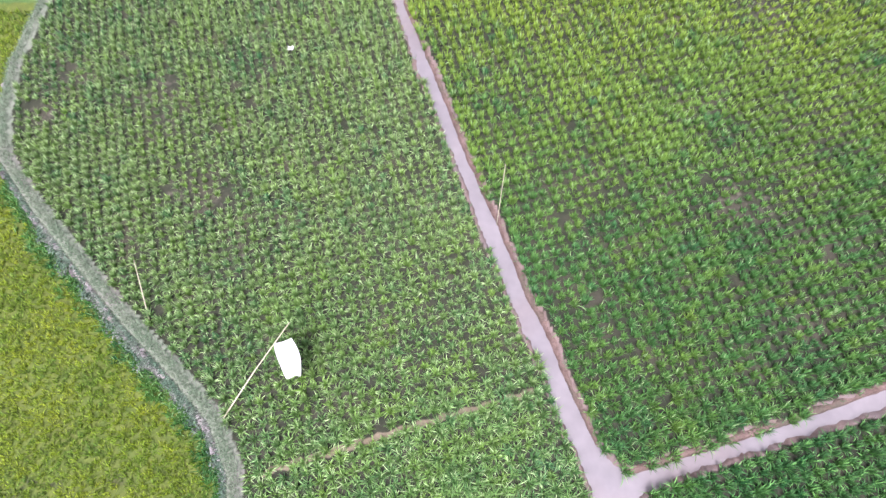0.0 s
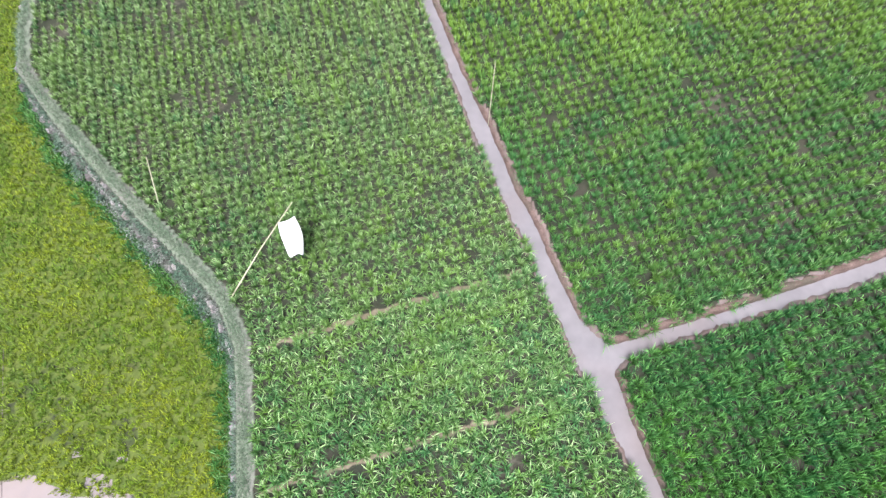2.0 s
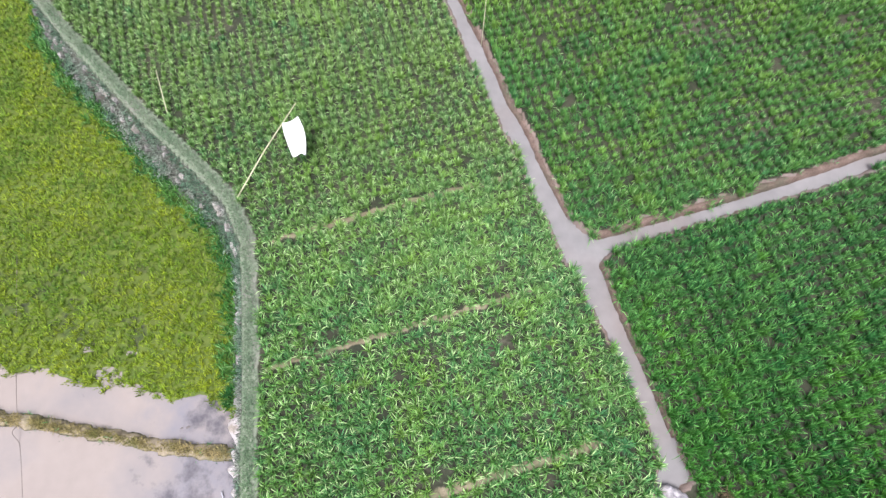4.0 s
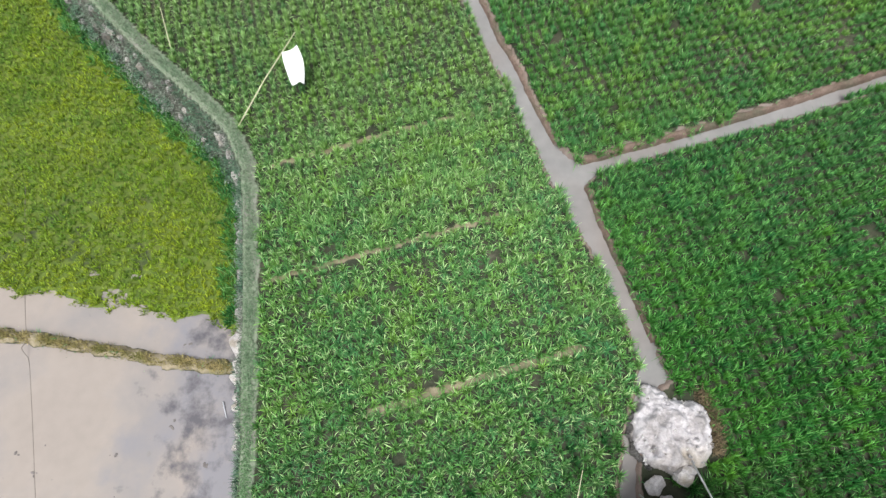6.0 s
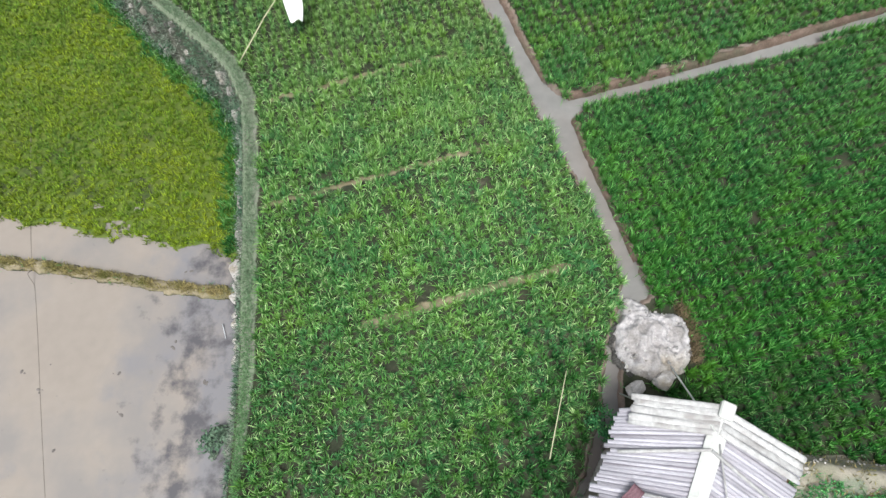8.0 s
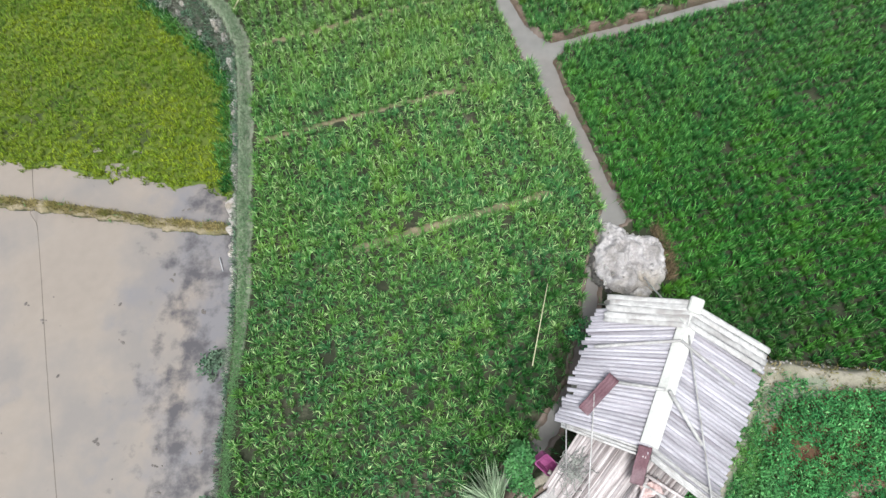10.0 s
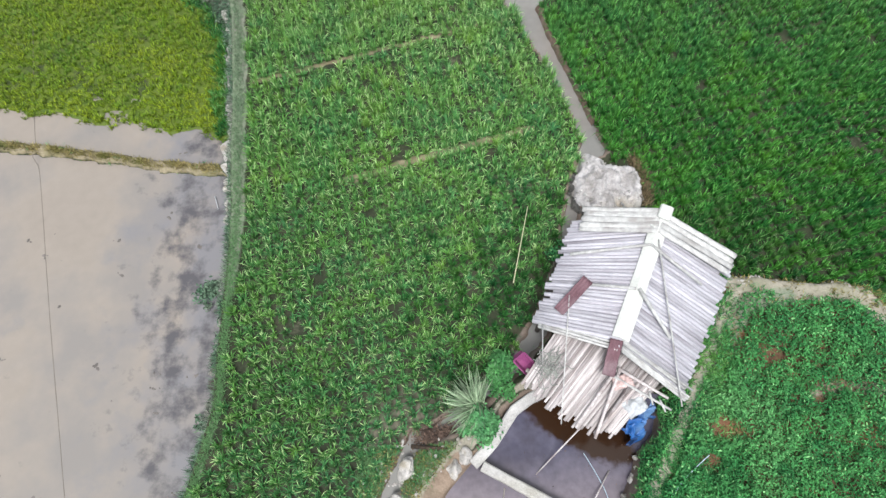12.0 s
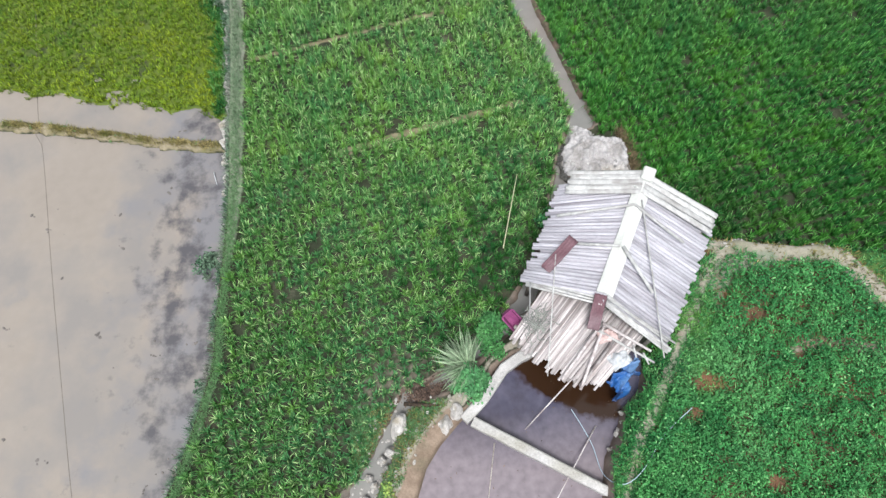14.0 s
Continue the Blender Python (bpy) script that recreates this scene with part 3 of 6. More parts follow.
def empty(name, loc, label, category, group=""):
    ob = new(name)
    ob.location = loc
    ob.empty_display_size = 0.1
    return tagged(ob, label, category, group)


# ---- ground: one sheet to the horizon ----
def axis(lo, hi, step, far):
    core = np.arange(lo, hi + step / 2, step)
    out = []
    s, p = step * 2, 0.0
    while p < far:
        p += s
        out.append(p)
        s *= 1.35
    out = np.array(out)
    return np.concatenate([lo - out[::-1], core, hi + out])


def grid_mesh(name, xs, ys, Z, keep=None):
    nx, ny = len(xs), len(ys)
    X, Y = np.meshgrid(xs, ys)
    co = np.stack([X, Y, Z], -1).reshape(-1, 3)
    i = (np.arange(ny - 1)[:, None] * nx + np.arange(nx - 1)[None]).ravel()
    quads = np.stack([i, i + 1, i + nx + 1, i + nx], -1)
    if keep is not None:
        quads = quads[keep.ravel()]
        used, inv = np.unique(quads, return_inverse=True)
        co, quads = co[used], inv.reshape(-1, 4)
    return raw_mesh(name, co, quads)


def raw_mesh(name, co, faces):
    """A mesh from arrays; all faces have the same number of corners."""
    me = bpy.data.meshes.new(name)
    f = np.asarray(faces)
    me.vertices.add(len(co))
    me.vertices.foreach_set("co", np.asarray(co, np.float32).ravel())
    me.loops.add(f.size)
    me.loops.foreach_set("vertex_index", f.astype(np.int32).ravel())
    me.polygons.add(len(f))
    me.polygons.foreach_set("loop_start", np.arange(0, f.size, f.shape[1], dtype=np.int32))
    me.update(calc_edges=True)
    return me


xs, ys = axis(-12.5, 12.5, 0.1, 420), axis(-14.5, 14.5, 0.1, 420)
xs = np.unique(np.round(np.concatenate([xs, np.arange(-0.6, 5.8, 0.1) + 0.05]), 4))
ys = np.unique(np.round(np.concatenate([ys, np.arange(-11.5, -6.6, 0.1) + 0.05]), 4))
GX, GY = np.meshgrid(xs, ys)
me = grid_mesh("ground", xs, ys, terrain(GX, GY)[0])
me.materials.append(M_GROUND)
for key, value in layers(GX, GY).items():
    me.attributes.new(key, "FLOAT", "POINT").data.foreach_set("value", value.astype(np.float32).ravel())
me.polygons.foreach_set("use_smooth", np.ones(len(me.polygons), bool))
tagged(new("ground", me), "terraced farm ground of brown mud, earth bunds and turf", "ground", kind="structure")


def water(name, test, z, material, label, box, step=0.1):
    wx, wy = np.arange(box[0], box[2], step), np.arange(box[1], box[3], step)
    X, Y = np.meshgrid((wx[1:] + wx[:-1]) / 2, (wy[1:] + wy[:-1]) / 2)
    ob = part(name, grid_mesh(name, wx, wy, np.full((len(wy), len(wx)), z), test(X, Y)), material)
    return tagged(ob, label, "water", kind="structure")


water("water", lambda X, Y: signed(X, Y, STREAM) < 0.12, -0.07, M_STREAM, "shallow pinkish-grey silty water in the irrigation channel", (-4, -14.4, 13, 15))
water("water", lambda X, Y: signed(X, Y, WEST) < -0.35, -1.25, M_PADDY, "still beige muddy water flooding the lower paddy", (-58, -17.6, -2.6, 12.2), 0.4)
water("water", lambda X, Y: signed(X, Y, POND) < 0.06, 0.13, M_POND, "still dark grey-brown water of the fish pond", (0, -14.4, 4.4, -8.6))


# ---- blades and leaves in bulk ----
RNG = np.random.default_rng(7)


def blades(name, base, az, length, width, lean0, lean1, material, segs=3, tint=None, hook=1.0):
    """Tapered, arching blades; every blade is an island. hook: how late along the blade it bends over."""
    n = len(base)
    pos = base.copy()
    side = np.stack([-np.sin(az), np.cos(az), np.zeros(n)], -1)
    rows = []
    for i in range(segs + 1):
        f = i / segs
        w = width * (0.65 + 0.7 * f - 0.5 * f * f) * (1 - f ** 3)
        if i < segs:
            rows += [pos - side * w[:, None] / 2, pos + side * w[:, None] / 2]
        else:
            rows += [pos]
        a = lean0 + (lean1 - lean0) * (f + 0.5 / segs) ** hook
        step = (length / segs)[:, None]
        pos = pos + step * np.stack([np.sin(a) * np.cos(az), np.sin(a) * np.sin(az), np.cos(a)], -1)
    co = np.stack(rows, 1)
    v = co.shape[1]
    o = np.arange(n)[:, None] * v
    tris = []
    for i in range(segs - 1):
        q = 2 * i
        tris += [o + np.array([q, q + 1, q + 3]), o + np.array([q, q + 3, q + 2])]
    q = 2 * (segs - 1)
    tris.append(o + np.array([q, q + 1, q + 2]))
    me = raw_mesh(name, co.reshape(-1, 3), np.concatenate(tris))
    if tint is not None:
        me.attributes.new("tint", "FLOAT", "POINT").data.foreach_set("value", np.repeat(tint, v).astype(np.float32))
    return part(name, me, material)


def leaves(name, centre, normal_tilt, az, length, width, material):
    """Folded pointed leaves of four triangles each."""
    n = len(centre)
    u = np.stack([np.cos(az) * np.cos(normal_tilt), np.sin(az) * np.cos(normal_tilt), np.sin(normal_tilt)], -1)
    s = np.stack([-np.sin(az), np.cos(az), np.zeros(n)], -1)
    up = np.cross(u, s)
    L, W = length[:, None], width[:, None]
    co = np.stack([centre - u * L / 2, centre + s * W / 2 + up * W * 0.12, centre + u * L / 2 - up * W * 0.2, centre - s * W / 2 + up * W * 0.12, centre], 1)
    o = np.arange(n)[:, None] * 5
    tris = np.concatenate([o + np.array(t) for t in ((0, 4, 1), (1, 4, 2), (2, 4, 3), (3, 4, 0))])
    return part(name, raw_mesh(name, co.reshape(-1, 3), tris), material)


def scatter(box, step, angle, jitter):
    """A planted grid, turned by an angle, within a box."""
    x0, y0, x1, y1 = box
    cx, cy, r = (x0 + x1) / 2, (y0 + y1) / 2, math.hypot(x1 - x0, y1 - y0) / 2
    g = np.arange(-r, r, step)
    U, V = np.meshgrid(g, g)
    U = U + RNG.normal(0, jitter * step, U.shape)
    V = V + RNG.normal(0, jitter * step, V.shape)
    c, s = math.cos(angle), math.sin(angle)
    X, Y = (cx + c * U - s * V).ravel(), (cy + s * U + c * V).ravel()
    ok = (X > x0) & (X < x1) & (Y > y0) & (Y < y1)
    return X[ok], Y[ok]


HUT_YARD = [(2.38, -7.3), (2.95, -6.25), (3.9, -6.05), (4.5, -6.5), (5.3, -6.95), (5.2, -8.5), (4.2, -9.6), (2.0, -9.2)]
PILE = (4.0, -5.05)
# the mound's outline, from its middle
MOUND_EDGE = ((-0.70, 0.0), (-0.58, -0.46), (-0.30, -0.58), (0.16, -0.60), (0.50, -0.46), (0.60, -0.08), (0.60, 0.16), (0.50, 0.48), (0.22, 0.50), (0.0, 0.58), (-0.18, 0.76), (-0.42, 0.74), (-0.55, 0.42))


def rice(name, poly, box, material, label, step, angle, per, length, width, fold, spread, tuft=0.07, thick=0.0, clear=0.02, seed=1, segs=3, jitter=0.034):
    """Planted hills of narrow leaves. fold: the share of leaves whose tips have bent over; spread: how far the rest lean out."""
    X, Y = scatter(box, step, angle, jitter)
    # hills beside a ridge are set back from it
    for r, back in zip(RIDGES, (0.055, 0.058, 0.10)):
        a, b = np.array(r[0]), np.array(r[-1])
        nrm = np.array((a[1] - b[1], b[0] - a[0])) / np.hypot(*(b - a))
        sd = (X - a[0]) * nrm[0] + (Y - a[1]) * nrm[1]
        push = (back + 0.06 * wobble(X, Y, 1.6, 8.0)) * np.where(sd < 0, -1, 1) - sd
        near = (np.abs(sd) < back) & (seg_dist(X, Y, r) < back + 0.01)
        X, Y = X + np.where(near, push * nrm[0], 0), Y + np.where(near, push * nrm[1], 0)
    h, k, band, st, ga, po = terrain(X, Y)
    ok = inside(X, Y, poly) & (np.abs(band) > 0.17 - 0.07 * smooth(-Y, 5.0, 8.0)) & (st > clear - 0.045 * (Y > 0.0) * (seed == 8)) & (ga > 0.06) & (po > 0.45)
    ok &= ~inside(X, Y, HUT_YARD) & (np.hypot(X - PILE[0], (Y - PILE[1]) * 1.05) > 0.74)
    drop = np.full(X.shape, 0.006)
    for px, py, pr in SPARSE:
        drop = np.maximum(drop, 0.10 * (1 - smooth(np.hypot(X - px, Y - py), pr * 0.3, pr)))
    ok &= RNG.random(X.shape) > drop
    X, Y, h = X[ok], Y[ok], np.maximum(h[ok], -0.04)
    south = smooth(-Y, -2.6, 1.2)
    tufted = smooth(-Y, 3.6, 6.2) * (segs > 2)
    vigour = np.clip(1 + 0.16 * wobble(X, Y, 0.5, seed + 3) + 0.10 * wobble(X, Y, 1.7, seed) + RNG.normal(0, 0.10, X.shape), 0.6, 1.4)
    vigour = 1 + (vigour - 1) * (1 - 0.45 * tufted)
    for px, py, pr in SPARSE:
        vigour *= 0.74 + 0.26 * smooth(np.hypot(X - px, Y - py), pr * 0.4, pr * 1.7)
    if segs > 2:
        vigour *= 0.78 + 0.22 * smooth(np.hypot(X - 0.1, (Y + 9.8) * 0.8), 0.4, 1.7)
    own = np.clip(0.5 + 0.24 * wobble(X, Y, 0.8, seed + 1) + 0.16 * wobble(X, Y, 2.4, seed + 5) + RNG.normal(0, 0.12, X.shape), 0, 1)
    if segs > 2:
        own = own - 0.14 * tufted - 0.35 * (1 - smooth(np.hypot(X - 0.1, (Y + 9.8) * 0.8), 0.6, 2.0))
    own = np.maximum(own, 1.1 * (1 - smooth(np.hypot(X - 4.72, Y + 5.55), 0.2, 0.42)))
    n = np.maximum((per * vigour * (1 + 0.3 * tufted) * (1 + thick * (1 - south)) * (1 - 0.3 * smooth(Y, 5.0, 9.0))).astype(int), 8)
    i = np.repeat(np.arange(len(X)), n)
    m = len(i)
    spin = RNG.uniform(0, 2 * np.pi, m)
    turn = 1.2 * wobble(X, Y, 0.35, seed) + RNG.normal(0, 0.7, X.shape)
    az = np.where(RNG.random(m) < 0.25, turn[i] + RNG.normal(0, 0.6, m), spin)
    r = np.sqrt(RNG.random(m)) * tuft * (0.76 + 0.24 * south[i])
    az = az + RNG.normal(0, 1.1, m)
    base = np.stack([X[i] + r * np.cos(spin), Y[i] + r * np.sin(spin), h[i] - 0.01], -1)
    L = length[0] * vigour[i] * RNG.uniform(0.55, 1.12, m) * (1 + (length[1] - 1) * south[i]) * (1 - 0.06 * tufted[i])
    bent = RNG.random(m) < (fold[0] + (fold[1] - fold[0]) * south[i]) * (1 - 0.2 * tufted[i])
    l0 = np.abs(RNG.normal(0, 0.30, m)) * spread * (0.78 + 0.22 * south[i] + 0.04 * tufted[i])
    l1 = np.where(bent, l0 + RNG.uniform(1.3, 2.7, m), l0 + RNG.uniform(0.1, 1.0, m) * spread)
    W = width * RNG.uniform(0.7, 1.3, m) * (1 - 0.1 * tufted[i])
    tint = np.clip(np.clip(own, 0, 1)[i] + RNG.normal(0, 0.10, m), 0, 1)
    near = (Y[i] < -0.6) & (segs > 2)
    # ranker hills beside channel and hut, their leaf colour also darkened for hut shade
    rank = (RNG.random(X.shape) < 0.75 * (1 - smooth(np.hypot((X - 2.3) * 0.85, (Y + 7.5) * 0.75), 0.5, 2.3)))[i] & (segs > 2)
    rank |= (RNG.random(X.shape) < 0.85 * (1 - smooth(np.hypot((X - 5.9) * 0.45, Y + 6.35), 0.3, 1.4)) * (np.hypot(X - 4.72, Y + 5.55) > 0.4))[i] & (segs == 2)
    for pick, q, stuff, words in ((near & ~rank, segs, material, label), (~near & ~rank, 2, material, label), (rank, segs, M_RANK_SHADED, "rank deep green rice plants beside the hut, hut shade in their colour")):
        if pick.any():
            ob = blades(name, base[pick], az[pick], L[pick], W[pick], l0[pick], l1[pick], stuff, q, tint[pick], 1.6 if q > 2 else 1.0)
            tagged(ob, words, "rice", kind="stuff")


rice("rice_plants", CENTRE, (-10, -11.9, 4, 12.2), M_RICE, "lush green rice plants with pale arching leaf tips", 0.198, 0.26, 54, (0.205, 1.20), 0.0158, (0.16, 0.38), 0.68, tuft=0.056, thick=0.65, segs=3)
rice("rice_plants", NORTHEAST, (-2.5, 0, 11.6, 12.2), M_RICE2, "tufted green rice hills in close planted rows", 0.212, 0.27, 82, (0.205, 1.20), 0.0160, (0.06, 0.14), 0.82, tuft=0.078, clear=-0.01, seed=5, segs=2)
rice("rice_plants", SOUTHEAST, (3, -8.2, 11.5, 3), M_RICE3, "dense deep green rice plants", 0.212, 0.27, 84, (0.23, 1.0), 0.0165, (0.14, 0.14), 0.68, tuft=0.065, clear=-0.02, seed=8, segs=2)


def young_rice():
    """Seedlings in loose tussocks, deeper green at the foot of the terrace wall."""
    X, Y = scatter((-12.2, -2.95, -3.6, 11.8), 0.105, 0.1, 0.28)
    band = signed(X, Y, WEST)
    cover = young_cover(X, Y)
    ok = (band < -0.55) & (Y > np.interp(X, YOUNG_X, YOUNG_Y) + 0.10 * wobble(X, Y, 2.6, 3.0)) & (RNG.random(X.shape) < 0.74 + 0.25 * cover)
    ok &= np.hypot(X + 6.31, Y + 0.08) > 0.15 * RNG.uniform(0.3, 1.3, X.shape)
    X, Y, band = X[ok], Y[ok], band[ok]
    foot = (RNG.random(X.shape) < smooth(band, -1.05, -0.7)) & (Y > -2.75)
    own = np.clip(0.5 + 0.28 * wobble(X, Y, 0.7, 2.0) + 0.14 * wobble(X, Y, 2.2, 6.0) + RNG.normal(0, 0.15, X.shape), 0, 1)
    grow = np.clip(1 + 0.22 * wobble(X, Y, 1.6, 1.0) + RNG.normal(0, 0.15, X.shape), 0.5, 1.5)
    # the wall-foot grass takes the shaded leaf tone too
    for pick, stuff, words, big in ((~foot, M_YOUNG, "young yellow-green rice seedlings standing in shallow water", 1.0), (foot, M_RANK_SHADED, "deep green grass along the foot of the terrace wall", 1.8)):
        x, y, g, o = X[pick], Y[pick], grow[pick], own[pick]
        i = np.repeat(np.arange(len(x)), 15)
        m = len(i)
        az = RNG.uniform(0, 2 * np.pi, m)
        base = np.stack([x[i] + RNG.normal(0, 0.026, m), y[i] + RNG.normal(0, 0.026, m), np.maximum(terrain(x, y)[0] - 0.01, -1.26)[i]], -1)
        l0 = RNG.uniform(0.05, 0.6, m)
        ob = blades("young_rice" if big == 1.0 else "grass", base, az, RNG.uniform(0.055, 0.14, m) * g[i] * big, RNG.uniform(0.015, 0.026, m), l0, l0 + RNG.uniform(0.2, 1.3, m), stuff, 2, o[i])
        tagged(ob, words, "rice" if big == 1.0 else "grass", kind="stuff")


young_rice()


def turf():
    """Fine pale grass on the terrace bund, and tufts at the edges of the ridges, banks and garden."""
    n = 26000
    pts = np.array(BAND[:-1])
    seg = np.hypot(*np.diff(pts, axis=0).T)
    s = RNG.random(n) * seg.sum()
    cum = np.concatenate([[0], np.cumsum(seg)])
    X = np.interp(s, cum, pts[:, 0])
    Y = np.interp(s, cum, pts[:, 1])
    wide = 0.068 - 0.022 * smooth(-Y, 4.0, 8.0)
    X, Y = X + RNG.normal(0, 1, n) * wide, Y + RNG.normal(0, 1, n) * wide
    # the same short grass on the bank between channel and pond
    bx, by = RNG.uniform(-0.7, 1.3, 30000), RNG.uniform(-12.3, -9.6, 30000)
    h, k, band, st, ga, po = terrain(bx, by)
    ok = (po > 0.28) & (st > 0.02) & (wobble(bx, by, 2.2, 5.0) + RNG.normal(0, 0.4, 30000) + 1.6 * smooth(po, 0.25, 0.6) > 0.8)
    X, Y = np.concatenate([X, bx[ok]]), np.concatenate([Y, by[ok]])
    n = len(X)
    h = terrain(X, Y)[0]
    az = RNG.uniform(0, 2 * np.pi, n)
    l0 = RNG.uniform(0.2, 0.9, n)
    ob = blades("grass", np.stack([X, Y, h - 0.005], -1), az, RNG.uniform(0.04, 0.10, n), RNG.uniform(0.008, 0.016, n), l0, l0 + 0.6, M_TURF, 2)
    tagged(ob, "short grey-green grass on terrace bund and pond bank", "grass", kind="stuff")
    # tufts on banks
    n = 110000
    X, Y = RNG.uniform(-10.5, 10.5, n), RNG.uniform(-13.5, 12, n)
    X[:16000], Y[:16000] = RNG.uniform(3.2, 5.6, 16000), RNG.uniform(-12.5, -7, 16000)
    X[16000:22000], Y[16000:22000] = RNG.uniform(-0.7, 1.4, 6000), RNG.uniform(-12.3, -9.6, 6000)
    h, k, band, st, ga, po = terrain(X, Y)
    wb = seg_dist(X, Y, WBUND)
    p = np.zeros(n)
    p[(wb > 0.07) & (wb < 0.2) & (band < -0.5)] = 0.5
    p[(wb <= 0.12) & (band < -0.5)] = 0.05
    gp = seg_dist(X, Y, GPATH) - path_width(X, Y)
    slope = (ga < 0.5) & (X < 5.4) & (Y < -7.3) & (po > 0.05) & (gp < 0.9)
    p[slope] = 0.8
    p[slope & (gp < 0.0)] = 0.2
    p[(ga < 0) & (gp < 0.05) & (gp > -0.06) & ~slope] = 0.5
    p[(ga < 0.05) & (X > 7.5) & (gp > -0.03) & ~inside(X, Y, GPATH + [(3.4, -18), (8.8, -18)])] = 0.9
    p[(st > 0.04) & (st < 0.2) & (Y > -6)] = 0.16
    pb = (po > 0.36) & (po < 1.2) & (X < 1.4) & (Y < -9.4) & (st > 0.05)
    p[pb] = 0.02 + 0.05 * (wobble(X, Y, 2.6, 5.0) > -0.1)[pb]
    p[(band < -0.5) & (band > -0.8) & (wb > 0.3) & (Y > -2.6)] = 0.5
    p[inside(X, Y, HUT_YARD) & (ga > 0.3) & (po > 0.1)] = 0.5
    p[(ga < 0.2) & (bald(X, Y, 0.0) < 1.0)] = 0.1
    ok = RNG.random(n) < p
    X, Y, h = X[ok], Y[ok], h[ok]
    i = np.repeat(np.arange(len(X)), 5)
    m = len(i)
    az = RNG.uniform(0, 2 * np.pi, m)
    l0 = RNG.uniform(0.1, 0.7, m)
    base = np.stack([X[i] + RNG.normal(0, 0.02, m), Y[i] + RNG.normal(0, 0.02, m), h[i] - 0.005], -1)
    ob = blades("grass", base, az, RNG.uniform(0.05, 0.15, m), RNG.uniform(0.007, 0.015, m), l0, l0 + 0.8, M_WEED, 2)
    tagged(ob, "wild green grass tufts on banks and bunds", "grass", kind="stuff")


turf()


def bund_stubble():
    """Olive and straw-coloured stubble on the low bund, and grey-green grass hanging over the terrace wall."""
    n = 8000
    t = RNG.random(n)
    pts = np.array(WBUND[1:])
    cum = np.concatenate([[0], np.cumsum(np.hypot(*np.diff(pts, axis=0).T))])
    X = np.interp(t * cum[-1], cum, pts[:, 0]) - 0.02
    Y = np.interp(t * cum[-1], cum, pts[:, 1]) + RNG.normal(0, 0.058, n)
    h, k, band, st, ga, po = terrain(X, Y)
    ok = (band < -0.55) & (wobble(X, Y, 2.5, 3.0) + RNG.normal(0, 0.4, n) > -0.2)
    X, Y, h = X[ok], Y[ok], h[ok]
    m = len(X)
    l0 = RNG.uniform(0.1, 1.0, m)
    gx, gy = RNG.uniform(5.3, 8.6, 9000), RNG.uniform(-8.6, -6.8, 9000)
    gd = seg_dist(gx, gy, GPATH)
    gh, k, band, st, ga, po = terrain(gx, gy)
    ok = (gd < 0.36) & (ga < 0.08) & (wobble(gx, gy, 3.0, 7.0) + RNG.normal(0, 0.4, 9000) > 0.25)
    X, Y, h = np.concatenate([X, gx[ok]]), np.concatenate([Y, gy[ok]]), np.concatenate([h, gh[ok]])
    gx, gy = RNG.uniform(-0.7, 1.3, 16000), RNG.uniform(-12.3, -9.6, 16000)
    gh, k, band, st, ga, po = terrain(gx, gy)
    ok = (po > 0.34) & (po < 1.3) & (st > 0.0) & (wobble(gx, gy, 3.0, 7.0) + RNG.normal(0, 0.5, 16000) > 0.0)
    X, Y, h = np.concatenate([X, gx[ok]]), np.concatenate([Y, gy[ok]]), np.concatenate([h, gh[ok]])
    m = len(X)
    l0 = RNG.uniform(0.1, 1.0, m)
    ob = blades("stubble", np.stack([X, Y, h - 0.005], -1), RNG.uniform(0, 6.28, m), RNG.uniform(0.03, 0.11, m), RNG.uniform(0.008, 0.018, m), l0, l0 + 0.6, M_OLIVE, 2)
    tagged(ob, "olive-brown stubble on bunds and pond bank", "grass", kind="stuff")
    n = 26000
    s = RNG.uniform(5.0, 34.0, n)
    pts = np.array(BAND)
    seg = np.diff(pts, axis=0)
    cum = np.concatenate([[0], np.cumsum(np.hypot(*seg.T))])
    i = np.clip(np.searchsorted(cum, s) - 1, 0, len(seg) - 1)
    d = seg[i] / np.hypot(*seg[i].T)[:, None]
    out = np.stack([d[:, 1], -d[:, 0]], -1)
    off = RNG.uniform(0.14, 0.66, n)
    X, Y = np.interp(s, cum, pts[:, 0]) + out[:, 0] * off, np.interp(s, cum, pts[:, 1]) + out[:, 1] * off
    h, k, band, st, ga, po = terrain(X, Y)
    ok = (band < -0.12) & (band > -0.72) & (wobble(X, Y, 1.7, 6.0) + RNG.normal(0, 0.35, n) > -0.15)
    X, Y, h, out = X[ok], Y[ok], h[ok], out[ok]
    m = len(X)
    az = np.arctan2(out[:, 1], out[:, 0]) + RNG.normal(0, 0.9, m)
    l0 = RNG.uniform(0.2, 1.0, m)
    ob = blades("grass", np.stack([X, Y, h], -1), az, RNG.uniform(0.06, 0.2, m), RNG.uniform(0.008, 0.018, m), l0, l0 + RNG.uniform(0.5, 1.4, m), M_HANG, 2)
    tagged(ob, "grey-green grass hanging over the terrace wall", "grass", kind="stuff")


bund_stubble()


